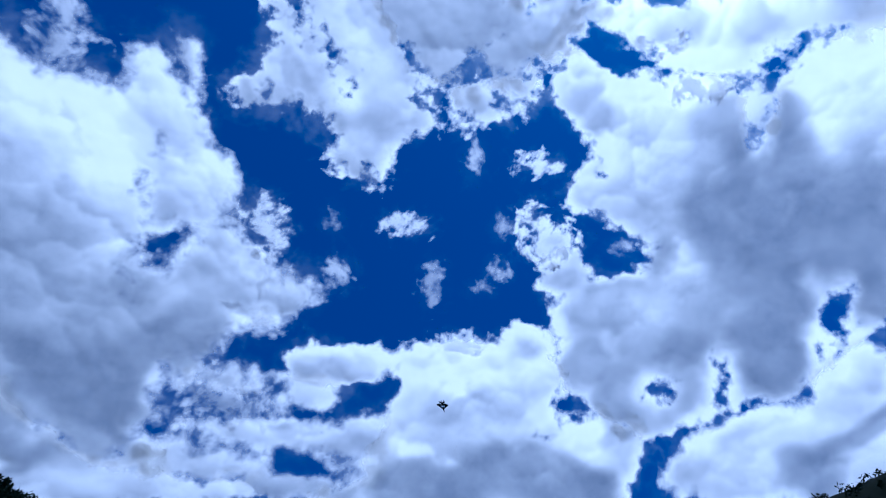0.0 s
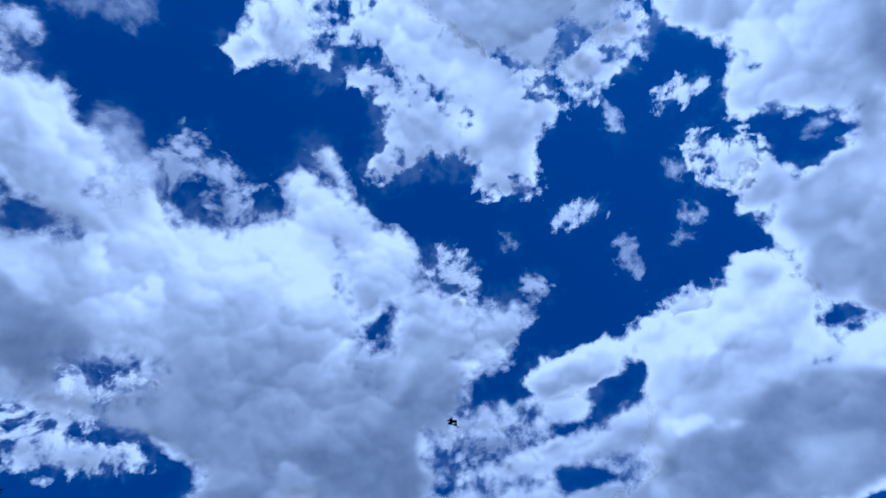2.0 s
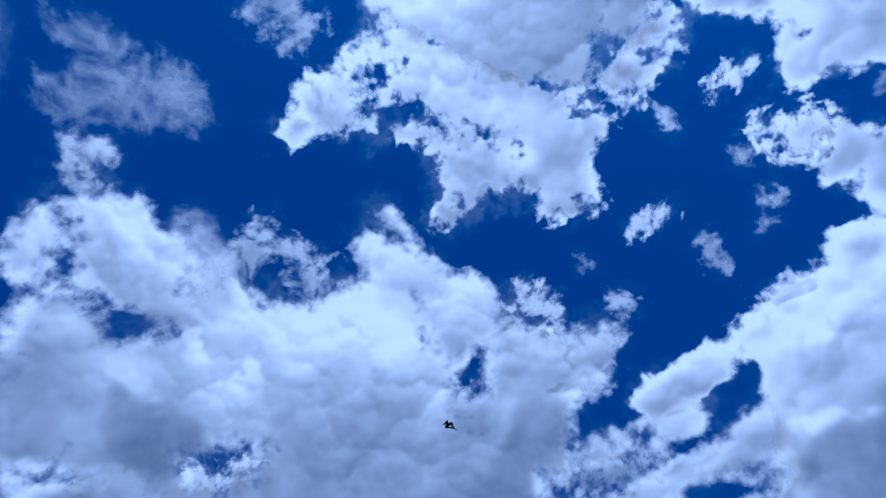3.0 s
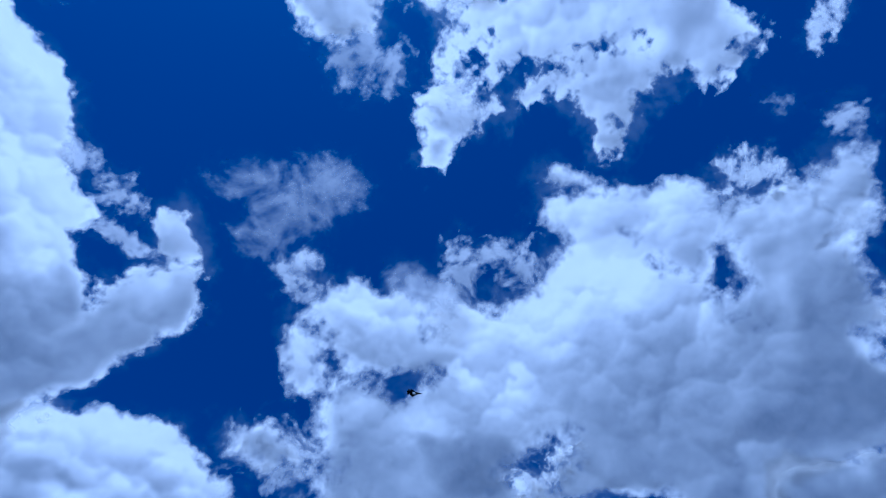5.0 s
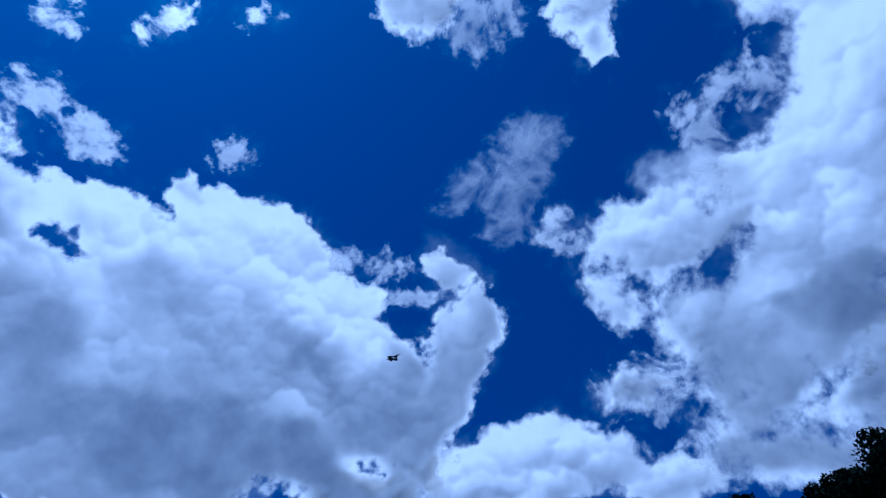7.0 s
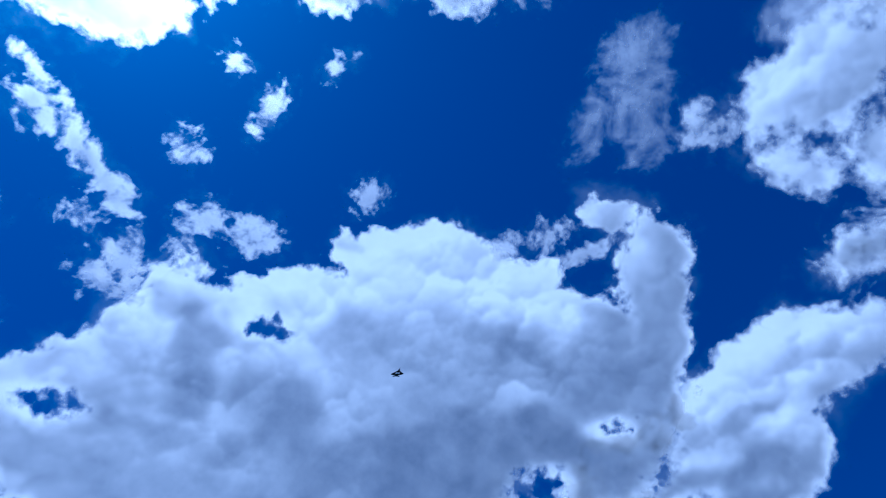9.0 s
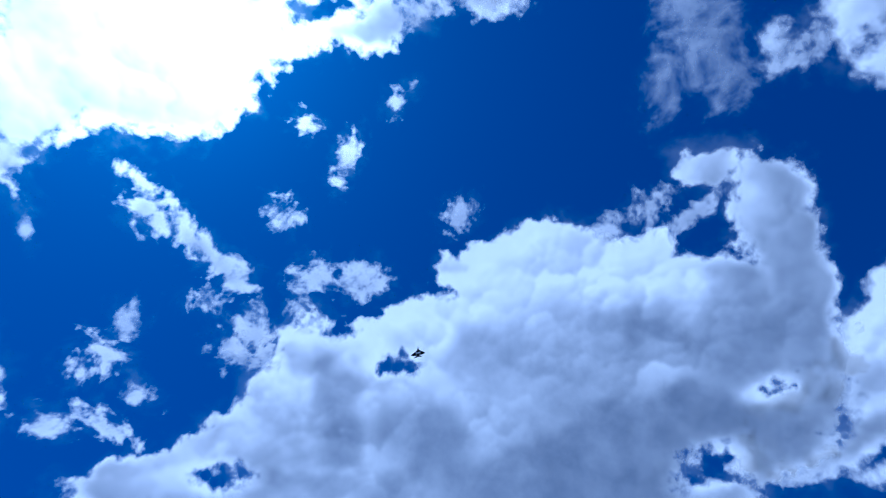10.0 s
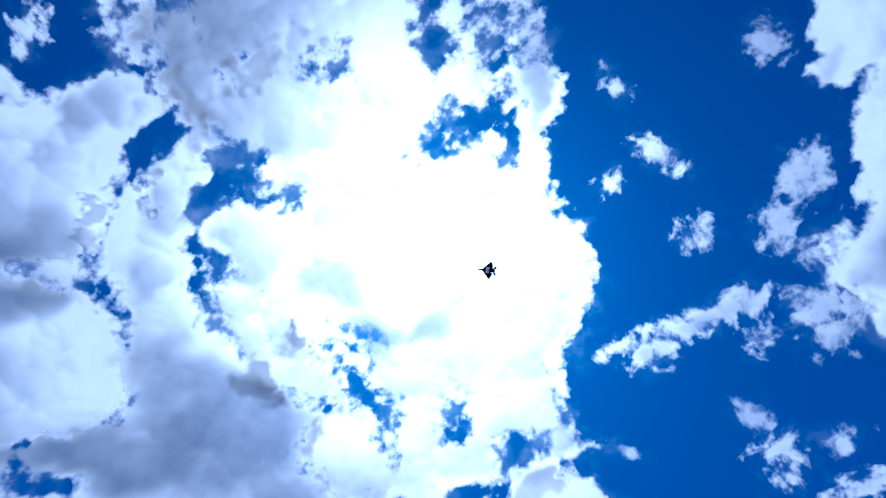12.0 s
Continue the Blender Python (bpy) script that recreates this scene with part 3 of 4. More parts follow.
c.gap(-41.7, 71.9, 2.3, 0.6, -3)
c.gap(12.7, 66.2, 1.4, 0.6, -64)
c.puff(30.8, 71.5, 3.5, 3.3, -37)
c.puff(28.6, 72.7, 5.5, 3.8, -18)
c.puff(11.4, 72.1, 7.6, 4.8, -0)
c.puff(49.6, 71.6, 3.8, 1.6, -38)
c.puff(-7.9, 78.3, 12.3, 3.5, 19)
c.gap(25.1, 67.8, 1.3, 0.5, -51)
c.gap(12.6, 66.3, 1.6, 0.6, -71)
c.puff(-58.5, 71.5, 3.1, 2.5, 2)
c.puff(-64.9, 68.1, 1.8, 1.2, 75)
c.puff(-27.7, 63.2, 2.1, 1.0, 65)
c.build()

c = Cloud("wispy_cloud", "frayed thin piece of cloud beside a sunlit sheet", 1210, 1.8, 0.5, 1.2, 1.0, 0.5)
c.puff(-92.5, 75.3, 3.3, 2.6, -67)
c.puff(-60.2, 71.6, 3.2, 1.9, 55)
c.puff(-81.9, 74.7, 2.0, 1.9, 50)
c.puff(-102.7, 77.5, 2.9, 2.6, 70)
c.build()

c = Cloud("cumulus_cloud", "heavy grey-bellied cumulus cloud with bright edges", 1200, 0.55, 1.0, 1.05, 1.0, 0.9)
c.puff(43.1, 65.3, 2.6, 2.3, -88)
c.puff(44.2, 62.0, 2.7, 2.0, -55)
c.puff(38.0, 56.4, 2.5, 2.2, -17)
c.puff(44.6, 55.7, 5.5, 3.3, 56)
c.puff(49.9, 58.5, 5.0, 4.0, 64)
c.puff(52.3, 54.2, 7.4, 4.9, 53)
c.puff(45.1, 46.3, 7.6, 4.1, 54)
c.puff(40.0, 51.9, 2.1, 0.9, -71)
c.puff(29.6, 50.2, 2.4, 2.2, -32)
c.puff(34.8, 46.5, 4.1, 2.5, -6)
c.puff(31.1, 45.4, 2.6, 1.7, -26)
c.puff(38.0, 43.1, 4.6, 4.0, 56)
c.puff(33.0, 38.4, 3.7, 3.4, 1)
c.puff(36.1, 36.7, 3.1, 1.7, 43)
c.puff(44.5, 42.6, 5.7, 2.2, 53)
c.gap(37.8, 51.4, 1.0, 0.7, -37)
c.puff(67.1, 49.1, 8.8, 4.8, 50)
c.puff(61.6, 41.7, 7.0, 4.0, 52)
c.puff(48.0, 39.6, 6.1, 5.4, 48)
c.puff(73.3, 47.3, 8.2, 3.7, 46)
c.puff(55.9, 46.6, 6.1, 3.7, 56)
c.puff(36.7, 37.3, 4.2, 2.4, -14)
c.gap(54.8, 38.0, 2.1, 0.9, 40)
c.gap(35.8, 37.9, 0.7, 0.6, -2)
c.puff(29.4, 41.8, 2.9, 2.8, 41)
c.gap(42.7, 37.0, 1.5, 0.7, 63)
c.core(54.4, 47.3, 9.4, 5.9, 72, 0.90)
c.core(47.0, 37.3, 3.6, 3.3, 14, 0.90)
c.core(60.9, 42.2, 5.8, 2.8, 52, 0.85)
c.core(61.4, 53.4, 3.8, 3.4, -65, 0.70)
c.core(40.9, 39.3, 2.9, 2.7, 45, 0.40)
c.build()

c = Cloud("cumulus_cloud", "low white cumulus heaps with soft grey bottoms", 1200, 0.55, 1.0, 1.0, 1.0, 0.9)
c.puff(22.6, 44.3, 2.0, 1.8, -10)
c.puff(16.0, 42.7, 4.4, 2.3, 3)
c.puff(10.6, 43.5, 2.8, 1.9, -9)
c.puff(14.6, 38.1, 7.2, 5.4, -7)
c.puff(23.2, 40.4, 3.4, 2.7, -12)
c.puff(10.3, 33.8, 6.0, 4.7, -1)
c.puff(18.5, 32.6, 6.3, 4.5, -5)
c.puff(25.7, 32.9, 4.9, 4.3, 31)
c.puff(29.7, 35.1, 2.9, 2.2, -11)
c.puff(12.0, 29.9, 11.9, 2.7, -7)
c.puff(-0.3, 42.3, 5.0, 1.6, 9)
c.puff(-4.5, 42.6, 2.3, 1.6, 1)
c.puff(25.2, 28.9, 4.8, 2.1, -12)
c.gap(25.6, 38.6, 1.2, 0.9, 42)
c.puff(25.6, 35.7, 2.6, 2.3, 1)
c.gap(33.8, 38.6, 1.2, 0.4, 44)
c.core(14.5, 32.3, 6.1, 2.7, 1, 0.80)
c.core(9.2, 32.0, 4.3, 2.3, -5, 0.60)
c.core(25.1, 30.7, 3.7, 2.6, -7, 0.75)
c.core(30.7, 36.7, 1.9, 1.6, -7, 0.50)
c.core(15.5, 38.9, 3.4, 1.5, -1, 0.25)
c.build()

c = Cloud("cumulus_cloud", "long grey cumulus roll low above the hill", 1200, 0.8, 1.0, 1.0, 1.0, 0.9)
c.puff(45.1, 30.1, 8.1, 1.9, 11)
c.puff(52.5, 31.5, 3.6, 1.7, 11)
c.puff(47.3, 27.5, 4.8, 2.0, -16)
c.puff(37.9, 30.2, 2.7, 1.3, 7)
c.puff(53.0, 27.7, 4.1, 3.1, -8)
c.puff(52.4, 33.4, 3.7, 1.9, 11)
c.puff(48.1, 31.7, 5.5, 1.7, 10)
c.puff(42.8, 31.4, 4.0, 1.0, 17)
c.puff(37.6, 31.8, 3.7, 1.4, 19)
c.puff(43.1, 33.0, 3.6, 1.0, 14)
c.core(48.8, 29.6, 5.3, 1.3, 10, 0.65)
c.core(44.7, 27.8, 4.5, 1.0, 3, 0.50)
c.build()

c = Cloud("wispy_cloud", "low streaks of white cloud with blue gaps", 1200, 1.0, 0.9, 1.0, 1.0, 0.8)
c.puff(-11.6, 39.3, 4.7, 1.6, 5)
c.puff(-5.2, 39.5, 3.1, 1.2, 6)
c.puff(-11.0, 34.8, 4.5, 1.6, 9)
c.puff(-4.5, 35.5, 4.1, 1.2, 1)
c.puff(-3.6, 31.6, 6.5, 1.0, 0)
c.puff(-9.2, 32.4, 1.7, 0.8, 3)
c.puff(-14.2, 31.7, 3.9, 1.4, 5)
c.puff(1.9, 36.4, 3.6, 1.8, 16)
c.puff(2.4, 33.0, 2.5, 1.5, -2)
c.gap(-8.8, 38.8, 0.9, 0.4, 32)
c.gap(-4.5, 33.5, 3.0, 0.4, -7)
c.build()

c = Cloud("cumulus_cloud", "low grey cloud bank over the trees", 1200, 0.8, 1.0, 1.0, 1.0, 0.9)
c.puff(-31.4, 30.7, 6.7, 2.2, 4)
c.puff(-36.1, 28.1, 3.2, 1.8, 12)
c.puff(-22.9, 30.0, 6.0, 1.6, 10)
c.puff(-34.7, 32.2, 1.7, 1.2, 12)
c.puff(-23.2, 28.1, 7.5, 1.5, 17)
c.puff(-27.8, 30.7, 4.3, 2.3, -4)
c.puff(-13.7, 30.0, 6.9, 1.6, 12)
c.core(-30.4, 29.5, 5.7, 1.6, 13, 0.60)
c.build()

c = Cloud("cumulus_cloud", "soft white cloud heap above the treeline", 1200, 1.0, 1.0, 1.0, 1.0, 0.8)
c.puff(-63.5, 32.0, 2.8, 2.1, -20)
c.puff(-58.8, 31.7, 3.0, 1.8, -17)
c.puff(-59.1, 35.3, 4.0, 1.9, -21)
c.puff(-53.8, 37.7, 2.1, 1.1, 27)
c.puff(-53.3, 31.9, 3.7, 1.3, 14)
c.gap(-61.6, 31.3, 0.5, 0.3, 13)
c.gap(-63.9, 33.9, 1.5, 0.5, 11)
c.core(-62.4, 31.9, 2.2, 1.2, 17, 0.30)
c.build()

c = Cloud("cumulus_cloud", "dark grey cumulus bank with sunlit ragged top", 1200, 0.6, 1.0, 1.1, 1.0, 0.8)
c.puff(63.7, 55.1, 2.5, 2.0, -35)
c.puff(68.9, 50.7, 3.1, 2.8, -11)
c.puff(71.4, 60.7, 2.5, 2.4, 40)
c.puff(79.1, 56.0, 4.2, 2.4, -48)
c.puff(76.5, 51.4, 4.7, 2.2, 36)
c.puff(83.5, 57.7, 5.4, 3.8, 30)
c.puff(94.7, 55.5, 9.3, 5.7, 19)
c.puff(81.0, 47.6, 7.8, 5.0, 25)
c.puff(94.3, 49.0, 13.0, 4.4, 19)
c.puff(67.4, 52.9, 4.0, 1.9, -38)
c.puff(93.9, 60.6, 2.9, 2.5, 18)
c.puff(90.0, 42.1, 11.6, 4.6, 19)
c.puff(109.5, 44.5, 5.9, 4.2, -39)
c.puff(120.9, 45.6, 5.6, 2.4, -0)
c.puff(130.6, 46.3, 3.7, 1.3, -6)
c.puff(105.5, 49.8, 5.3, 3.4, -43)
c.core(105.0, 49.6, 4.8, 2.2, -45, 0.60)
c.puff(70.8, 61.3, 6.2, 2.1, -57)
c.puff(75.6, 55.7, 4.5, 2.4, -64)
c.puff(68.4, 58.4, 5.8, 1.8, -54)
c.puff(61.6, 66.4, 4.1, 2.0, -50)
c.gap(72.2, 55.4, 3.5, 1.1, -43)
c.gap(81.5, 43.6, 1.0, 0.5, 25)
c.gap(84.7, 61.1, 1.3, 0.8, -54)
c.core(97.2, 53.5, 8.1, 4.8, 38, 0.90)
c.core(84.0, 46.8, 7.1, 2.7, 27, 0.80)
c.core(86.0, 55.7, 3.1, 2.2, 26, 0.50)
c.build()

c = Cloud("small_cloud", "small bright ragged cloud fragment", 1210, 0.8, 0.9, 0.95, 1.0, 0.6)
c.puff(59.0, 60.2, 1.5, 1.1, -76)
c.puff(62.7, 58.6, 1.4, 1.0, -36)
c.build()

c = Cloud("small_cloud", "small ragged white cloud fragment", 1210, 0.9, 0.85, 0.95, 1.0, 0.6)
c.puff(61.5, 64.3, 1.8, 0.9, -43)
c.build()

c = Cloud("cumulus_cloud", "white cumulus tower with a crisp lumpy edge", 1200, 0.6, 1.0, 1.0, 1.0, 0.9)
c.puff(145.3, 44.6, 6.5, 2.4, -52)
c.puff(153.4, 39.1, 4.8, 3.7, -43)
c.puff(155.3, 35.3, 4.7, 2.4, 16)
c.puff(145.0, 40.0, 10.2, 3.6, -51)
c.core(152.3, 37.9, 3.4, 2.1, -51, 0.60)
c.build()

c = Cloud("wispy_cloud", "thin translucent wisp of cloud", 1210, 2.2, 0.38, 0.8, 1.0, 0.55)
c.puff(-100.6, 61.1, 3.4, 1.6, 25)
c.puff(-88.4, 62.9, 3.2, 2.5, 10)
c.puff(-93.0, 60.1, 3.5, 2.6, 13)
c.puff(-96.5, 56.7, 2.0, 1.7, 15)
c.puff(-88.7, 54.9, 1.8, 1.5, 8)
c.build()

c = Cloud("wispy_cloud", "thin torn haze along the rim of a large cumulus", 1210, 1.6, 0.6, 1.1, 1.0, 0.6)
c.puff(-62.3, 56.2, 2.8, 1.8, 84)
c.puff(-56.4, 57.6, 2.9, 1.0, -2)
c.puff(-52.8, 55.6, 1.8, 1.8, 85)
c.build()

c = Cloud("wispy_cloud", "thin torn haze beside a large cumulus", 1210, 1.6, 0.6, 1.1, 1.0, 0.6)
c.puff(-85.3, 38.8, 3.2, 2.4, -13)
c.build()

c = Cloud("wispy_cloud", "small torn haze puff above a cumulus", 1210, 1.6, 0.6, 1.1, 1.0, 0.6)
c.puff(-88.0, 54.2, 1.9, 1.7, -65)
c.build()

c = Cloud("wispy_cloud", "thin torn haze on the shoulder of a cumulus", 1210, 1.6, 0.6, 1.1, 1.0, 0.6)
c.puff(-13.0, 46.4, 2.9, 2.6, 50)
c.build()

c = Cloud("wispy_cloud", "thin hazy streak of cloud", 1210, 1.6, 0.6, 1.1, 1.0, 0.6)
c.puff(-13.1, 37.6, 3.8, 1.9, 3)
c.build()

c = Cloud("wispy_cloud", "soft hazy band of cloud above a large cumulus", 1210, 1.8, 0.7, 1.0, 1.0, 0.6)
c.puff(-67.3, 52.4, 4.7, 2.9, -49)
c.puff(-62.2, 47.6, 2.6, 2.2, -60)
c.puff(-57.4, 50.3, 2.7, 2.2, -59)
c.build()


# small clouds
c = Cloud("wispy_cloud", "frayed wisp above a cumulus top", 1210, 1.3, 0.72, 1.1, 1.0, 0.7)
c.puff(-163.9, 54.7, 2.1, 1.6, 11)
c.puff(-171.4, 54.9, 1.8, 1.2, 17)
c.puff(-172.9, 51.9, 1.7, 1.0, -73)
c.puff(-178.4, 48.3, 2.2, 1.8, -66)
c.build()

c = Cloud("wispy_cloud", "torn shreds bridging a gap in a cumulus top", 1210, 1.4, 0.62, 1.0, 1.0, 0.7)
c.puff(-116.6, 53.7, 1.9, 1.2, -7)
c.puff(-124.4, 53.7, 1.5, 1.0, 0)
c.puff(-113.4, 50.9, 2.5, 0.7, -5)
c.build()

c = Cloud("wispy_cloud", "lacy white cloud streak", 1210, 1.3, 0.8, 1.1, 1.0, 0.7)
c.puff(162.4, 55.4, 2.1, 1.6, -14)
c.puff(170.2, 54.6, 2.9, 1.1, -25)
c.puff(175.8, 53.4, 2.2, 1.3, -19)
c.puff(159.7, 56.9, 2.3, 0.5, -1)
c.puff(174.7, 50.2, 0.9, 0.6, -0)
c.build()

c = Cloud("small_cloud", "small ragged white cloud fragment", 1210, 1.0, 0.90, 0.95, 1.0, 0.6)
c.puff(-169.4, 65.6, 2.2, 1.0, 78)
c.build()

c = Cloud("small_cloud", "small ragged white cloud fragment", 1210, 1.0, 0.76, 0.95, 1.0, 0.6)
c.puff(-179.1, 59.7, 1.3, 1.2, 87)
c.build()

c = Cloud("small_cloud", "faint small cloud fragment", 1210, 1.1, 0.57, 0.95, 1.0, 0.6)
c.puff(-146.3, 60.2, 1.6, 1.3, 25)
c.build()

c = Cloud("small_cloud", "small ragged white cloud fragment", 1210, 0.9, 0.76, 0.95, 1.0, 0.6)
c.puff(-179.5, 68.1, 1.0, 0.7, -3)
c.build()

c = Cloud("small_cloud", "tiny white cloud fragment", 1210, 0.9, 0.76, 0.95, 1.0, 0.6)
c.puff(-157.5, 71.3, 0.9, 0.6, 68)
c.build()

c = Cloud("small_cloud", "tiny white cloud fragment", 1210, 0.8, 0.76, 0.95, 1.0, 0.6)
c.puff(-151.8, 72.6, 0.4, 0.3, 66)
c.build()

c = Cloud("wispy_cloud", "faint wisp of cloud", 1210, 1.0, 0.5)
c.puff(-178.5, 47.2, 2.6, 1.9, -1)
c.build()

c = Cloud("small_cloud", "small ragged white cloud fragment", 1210, 1.0, 0.81, 0.95, 1.0, 0.6)
c.puff(167.1, 43.0, 1.8, 1.1, -18)
c.puff(165.7, 41.4, 1.2, 0.7, -11)
c.build()

c = Cloud("small_cloud", "small ragged white cloud fragment", 1210, 1.0, 0.76, 0.95, 1.0, 0.6)
c.puff(171.7, 41.2, 1.1, 0.7, -29)
c.build()

c = Cloud("small_cloud", "small ragged white cloud fragment", 1210, 1.0, 0.81, 0.95, 1.0, 0.6)
c.puff(165.1, 37.1, 1.6, 1.1, -0)
c.puff(169.8, 38.3, 2.3, 0.8, -12)
c.build()

c = Cloud("small_cloud", "faint small cloud fragment", 1210, 1.1, 0.57, 0.95, 1.0, 0.6)
c.puff(167.1, 46.4, 1.4, 0.9, -68)
c.build()

c = Cloud("small_cloud", "tiny white cloud fragment", 1210, 1.0, 0.57, 0.95, 1.0, 0.6)
c.puff(151.6, 49.2, 0.9, 0.3, -44)
c.build()

c = Cloud("small_cloud", "small ragged white cloud fragment", 1210, 1.0, 0.76, 0.95, 1.0, 0.6)
c.puff(5.3, 56.0, 2.1, 1.0, 5)
c.build()

c = Cloud("small_cloud", "small bright white cloud fragment", 1210, 0.9, 0.90, 0.95, 1.0, 0.6)
c.puff(30.1, 60.4, 1.8, 0.9, -17)
c.build()

c = Cloud("small_cloud", "small heart-shaped white cloud", 1210, 0.8, 0.95, 0.95, 1.0, 0.6)
c.puff(29.0, 53.4, 2.1, 1.4, -15)
c.puff(26.7, 55.9, 1.3, 1.2, 82)
c.puff(26.7, 52.7, 1.4, 1.0, -13)
c.build()

c = Cloud("small_cloud", "small ragged white cloud fragment", 1210, 1.1, 0.71, 0.95, 1.0, 0.6)
c.puff(-17.2, 53.5, 1.7, 1.6, 76)
c.puff(-14.0, 51.6, 1.2, 1.1, -73)
c.build()

c = Cloud("small_cloud", "faint small cloud fragment", 1210, 1.1, 0.57, 0.95, 1.0, 0.6)
c.puff(-4.3, 50.6, 1.1, 1.1, -19)
c.build()

c = Cloud("small_cloud", "faint small wisp of cloud", 1210, 1.1, 0.38, 0.95, 1.0, 0.6)
c.puff(10.1, 50.8, 1.6, 1.0, -89)
c.build()

c = Cloud("small_cloud", "tiny white cloud fragment", 1210, 1.0, 0.57, 0.95, 1.0, 0.6)
c.puff(17.9, 62.0, 1.1, 0.6, 85)
c.build()

c = Cloud("small_cloud", "tiny white cloud fragment", 1210, 1.0, 0.57, 0.95, 1.0, 0.6)
c.puff(20.4, 51.4, 0.9, 0.7, -7)
c.build()

c = Cloud("small_cloud", "tiny faint cloud fragment", 1210, 1.0, 0.43, 0.95, 1.0, 0.6)
c.puff(17.3, 50.0, 0.7, 0.4, -5)
c.build()

c = Cloud("small_cloud", "small ragged white cloud fragment", 1210, 1.0, 0.62, 0.95, 1.0, 0.6)
c.puff(14.3, 45.3, 2.0, 0.7, -3)
c.build()

c = Cloud("small_cloud", "tiny faint cloud fragment", 1210, 1.0, 0.47, 0.95, 1.0, 0.6)
c.puff(21.6, 55.4, 0.7, 0.7, -12)
c.build()

c = Cloud("small_cloud", "tiny white cloud fragment", 1210, 1.0, 0.62, 0.95, 1.0, 0.6)
c.puff(38.1, 50.7, 0.6, 0.6, 73)
c.build()

c = Cloud("small_cloud", "tiny faint cloud fragment", 1210, 1.0, 0.38, 0.95, 1.0, 0.6)
c.puff(-6.5, 55.2, 0.7, 0.5, -77)
c.build()

c = Cloud("small_cloud", "faint wispy cloud fragment", 1210, 1.2, 0.47, 0.95, 1.0, 0.6)
c.puff(-16.0, 53.1, 2.3, 1.7, -43)
c.build()


# ---- model jet in flight ----
def loft(sections, n=14):
    """A closed skin through oval sections: (y, half width, half height, centre z)."""
    bm = bmesh.new()
    rings = []
    for y, w, h, z in sections:
        rings.append([bm.verts.new((w * math.cos(2 * math.pi * k / n), y, z + h * math.sin(2 * math.pi * k / n))) for k in range(n)])
    for a, b in zip(rings, rings[1:]):
        for k in range(n):
            bm.faces.new((a[k], a[(k + 1) % n], b[(k + 1) % n], b[k]))
    bm.faces.new(rings[0][::-1])
    bm.faces.new(rings[-1])
    bmesh.ops.recalc_face_normals(bm, faces=bm.faces)
    return bm


def plate(outline, thick_or_shade, axis="z", at=0.0):
    """A flat panel with a soft edge, drawn in the xy or (for fins) yz plane."""
    bm = bmesh.new()
    for s in (-1, 1):
        pts = [(x, y, at + s * thick_or_shade / 2) if axis == "z" else (at + s * thick_or_shade / 2, x, y) for x, y in outline]
        f = bm.faces.new([bm.verts.new(p) for p in pts])
        if s < 0:
            low = f
        else:
            high = f
    a, b = list(low.verts), list(high.verts)
    for k in range(len(a)):
        bm.faces.new((a[k], a[(k + 1) % len(a)], b[(k + 1) % len(a)], b[k]))
    bmesh.ops.recalc_face_normals(bm, faces=bm.faces)
    bmesh.ops.bevel(bm, geom=bm.edges[:], offset=thick_or_shade * 0.3, segments=1, affect="EDGES")
    return bm


def jet(at):
    body = new("model_jet", None)
    body.matrix_world = at
    tagged(body, "dark grey twin-tailed model jet with a white belly panel in flight", "model aircraft")
    part("fuselage", loft([(0.5, 0.004, 0.004, 0.0), (0.4, 0.02, 0.018, 0.002), (0.27, 0.034, 0.032, 0.006), (0.14, 0.06, 0.042, 0.006), (0.06, 0.07, 0.03, 0.004)]), DARK, body, smooth=True)
    part("tail_section", loft([(-0.1, 0.1, 0.03, 0.0), (-0.22, 0.09, 0.034, 0.0), (-0.32, 0.06, 0.026, 0.0)]), DARK, body, smooth=True)
    part("canopy", loft([(0.3, 0.004, 0.003, 0.034), (0.25, 0.02, 0.024, 0.034), (0.19, 0.023, 0.03, 0.038), (0.1, 0.012, 0.014, 0.042)]), CANOPY, body, "smoked glossy canopy", smooth=True)
    part("belly_panel", plate([(-0.13, 0.07), (0.13, 0.07), (0.13, -0.11), (-0.13, -0.11)], 0.006), FOAM, body, "thin white foam panel that lets light through")
    for s in (-1, 1):
        wing = part("wing", plate([(s * 0.065, 0.2), (s * 0.2, 0.05), (s * 0.37, -0.1), (s * 0.37, -0.16), (s * 0.1, -0.24), (s * 0.1, -0.11), (s * 0.13, -0.11), (s * 0.13, 0.07), (s * 0.065, 0.07)], 0.012), DARK, body)
        part("flap", plate([(s * 0.14, -0.232), (s * 0.34, -0.172), (s * 0.34, -0.19), (s * 0.14, -0.26)], 0.006), DARK, wing)
        part("tailplane", plate([(s * 0.06, -0.25), (s * 0.2, -0.35), (s * 0.2, -0.42), (s * 0.07, -0.4)], 0.01), DARK, body)
        part("tail_fin", plate([(-0.18, 0.02), (-0.29, 0.19), (-0.37, 0.19), (-0.34, 0.02)], 0.01, "x", s * 0.075), DARK, body)
        part("intake", loft([(0.17, 0.02, 0.026, -0.01), (0.12, 0.024, 0.03, -0.012), (0.06, 0.022, 0.022, -0.01)]), DARK, body, smooth=True).location.x = s * 0.062
        part("nozzle", loft([(-0.3, 0.026, 0.026, 0), (-0.38, 0.02, 0.02, 0)]), DARK, body, smooth=True).location.x = s * 0.032


jet(pose(0, 0, 26, -9, 12, -24))


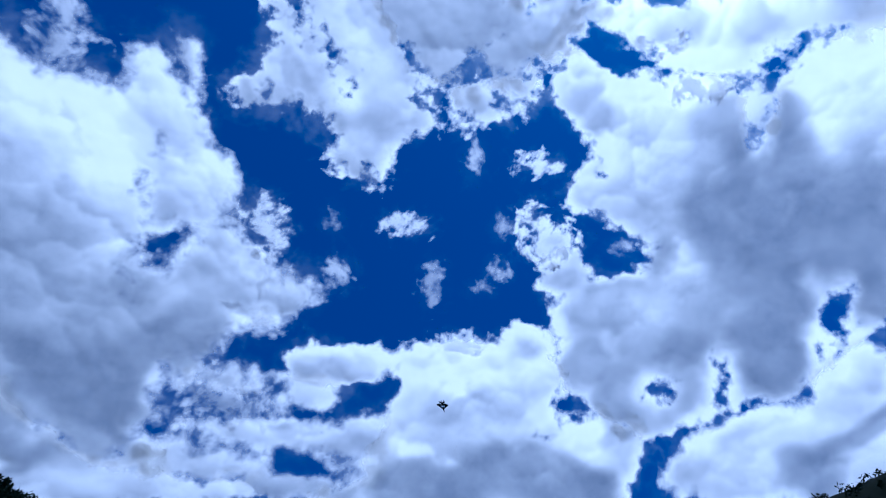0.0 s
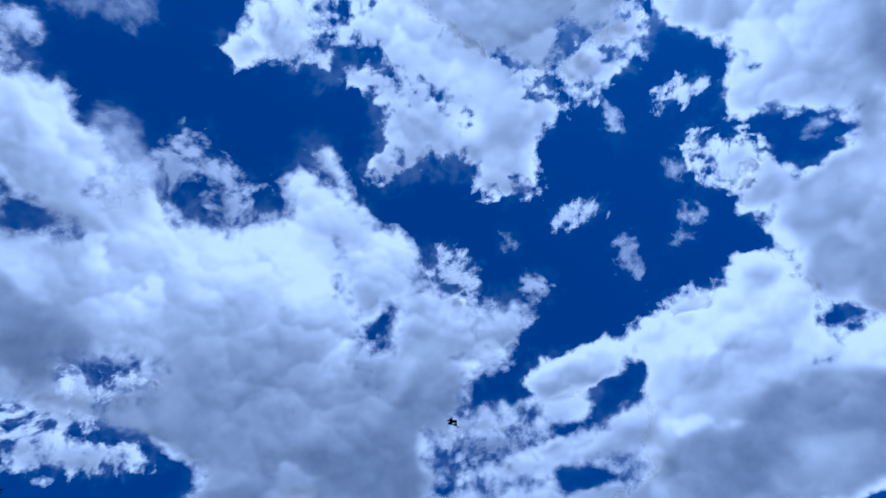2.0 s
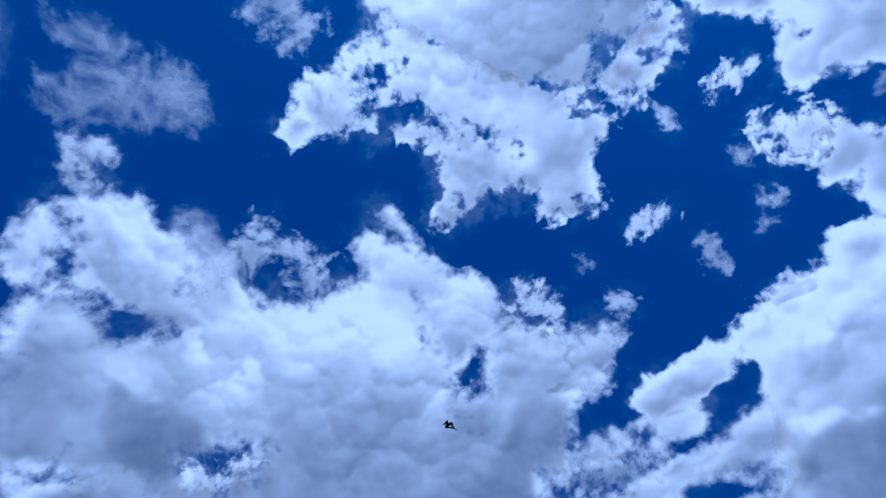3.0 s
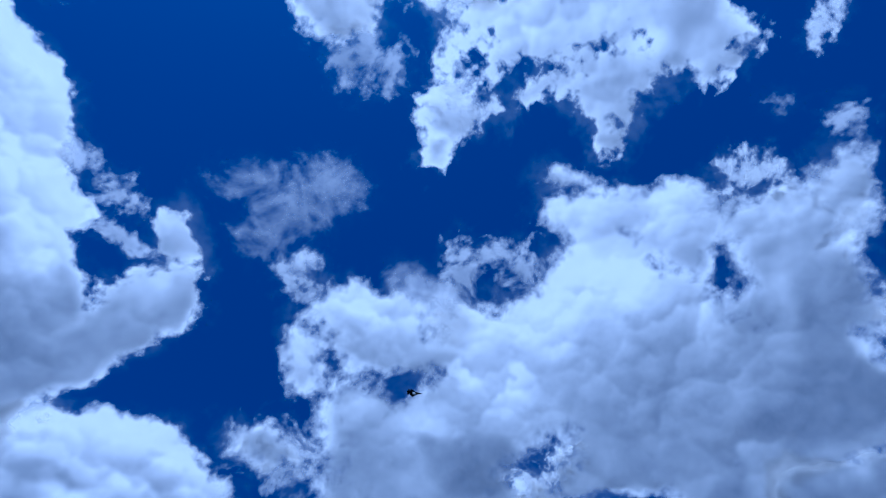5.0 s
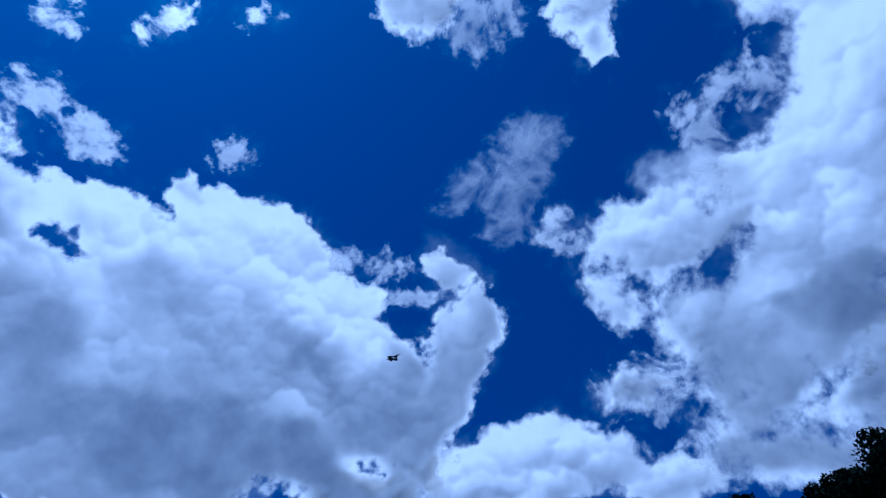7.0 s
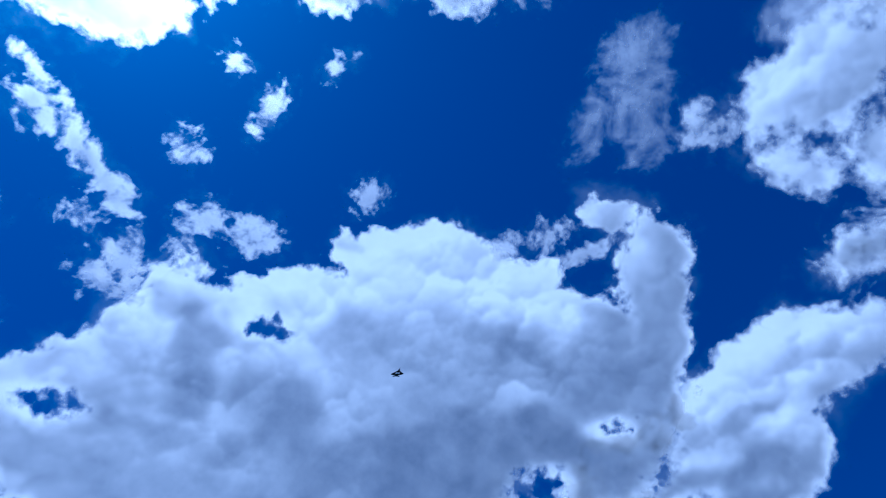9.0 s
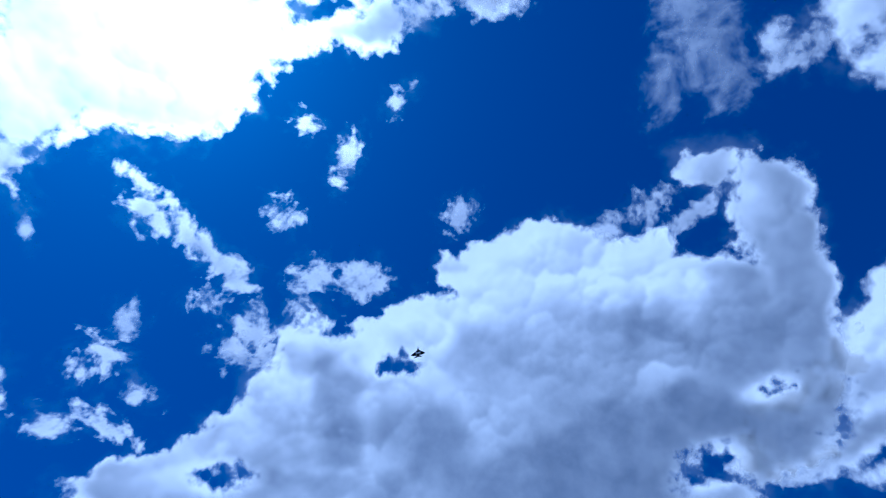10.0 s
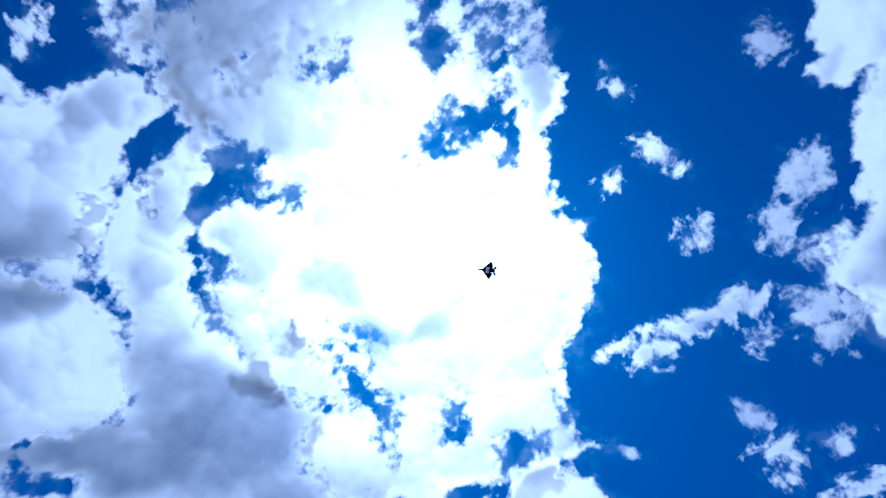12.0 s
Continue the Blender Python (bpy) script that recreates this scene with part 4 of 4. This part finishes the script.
# ---- trees and scrub ----
def leaf_clumps(bm, centre, radius, count, leaf):
    """Small bent leaves scattered through a lobe of the crown, denser towards its skin."""
    for _ in range(count):
        d = Vector((random.gauss(0, 1), random.gauss(0, 1), random.gauss(0, 1))).normalized()
        p = centre + d * radius * random.uniform(0.55, 1.08)
        u = Vector((random.gauss(0, 1), random.gauss(0, 1), random.gauss(0, 1))).normalized() * leaf * random.uniform(0.6, 1.4)
        w = u.cross(d + Vector((0.1, 0.2, 0.3))).normalized() * leaf * 0.45
        q = [bm.verts.new(p - u), bm.verts.new(p + w), bm.verts.new(p + u), bm.verts.new(p - w + d * leaf * 0.2)]
        bm.faces.new(q[:3])
        bm.faces.new((q[0], q[2], q[3]))


def limb(bm, a, b, ra, rb, n=7):
    axis = (b - a).normalized()
    e = axis.orthogonal().normalized()
    f = axis.cross(e)
    ring = [[bm.verts.new(p + (e * math.cos(2 * math.pi * k / n) + f * math.sin(2 * math.pi * k / n)) * r) for k in range(n)] for p, r in ((a, ra), (a.lerp(b, 0.5) + e * ra * 0.4, (ra + rb) / 2), (b, rb))]
    for lo, hi in zip(ring, ring[1:]):
        for k in range(n):
            bm.faces.new((lo[k], lo[(k + 1) % n], hi[(k + 1) % n], hi[k]))
    bm.faces.new(ring[-1])


def tree(seed):
    """A broad-crowned tree one unit (10 m) high at the origin."""
    random.seed(seed)
    root = new("tree", None)
    tagged(root, "dark leafy tree standing against the bright clouds", "tree", "trees round the field")
    bm = bmesh.new()
    limb(bm, Vector((0, 0, -0.3)), Vector((0.1, 0.05, 4.2)), 0.38, 0.22, 10)
    tips = []
    for k in range(9):
        a = k * 2.4 + random.uniform(-0.4, 0.4)
        start = Vector((0.05, 0.03, random.uniform(2.2, 4.0)))
        r, z = random.uniform(1.2, 2.6), random.uniform(4.2, 8.0)
        tip = Vector((r * math.cos(a), r * math.sin(a), z))
        limb(bm, start, tip, 0.15, 0.04)
        tips.append(tip)
    part("trunk", bm, BARK, root, "bare brown trunk", smooth=True)
    tips += [Vector((0, 0, 8.3)), Vector((0.6, -0.5, 7.2)), Vector((-0.7, 0.4, 6.6)), Vector((0.2, 0.3, 5.4))]
    bm = bmesh.new()
    for tip in tips:
        leaf_clumps(bm, tip, random.uniform(1.0, 1.55), 380, 0.2)
        for _ in range(4):
            d = Vector((random.gauss(0, 1), random.gauss(0, 1), random.gauss(0, 0.8))).normalized()
            leaf_clumps(bm, tip + d * 1.25, random.uniform(0.3, 0.6), 70, 0.17)
    part("crown", bm, LEAF, root, "dense dark green foliage")
    return root


TREES = [tree(3), tree(8), tree(21)]
# where each tree stands and how high above the field its top is
PLACES = [(-57, 70, 58.1), (-56, 78, 60.5), (-76, 46, 58.6), (-76, 54, 61.2), (-75, 61, 60.8), (-89, 44, 62), (-95, 38, 62.5), (-63, 69, 60.4), (-10, 98, 63.4), (-86, 24, 59.5), (-92, 7, 53.8), (-66, 62, 58.5), (-84, 50, 61.5), (-92, 31, 60.8), (-70, 66, 60), (-81, 40, 57), (-88, 52, 65), (-98, 46, 66), (-50, 82, 60.2), (-62, 76, 60.8)]
for k, (x, y, top) in enumerate(PLACES):
    z = ground_height(x, y) - 0.3
    tall = (top - z) / 9.6
    wide = tall * (0.85 + 0.13 * (k * 7 % 4))
    if k < 3:
        c = TREES[k]
        c.matrix_world = pose(x, y, z, 0, 0, 77 * k)
    else:
        c = copy_thing(TREES[k % 3], pose(x, y, z, 0, 0, 77 * k))
    c.scale = (wide, wide, tall)


def bushes():
    """Low scrub along the brow of the bare hill."""
    random.seed(5)
    bm = bmesh.new()
    for _ in range(260):
        a, r = radians(random.uniform(28, 75)), random.uniform(84, 112)
        x, y = r * math.sin(a), r * math.cos(a)
        s = random.uniform(0.5, 1.3)
        leaf_clumps(bm, Vector((x, y, ground_height(x, y) + s * 0.3)), s, 50, 0.3)
    tagged(part("scrub", bm, LEAF, None), "dark low scrub along the brow of the hill", "bushes", kind="stuff")


bushes()
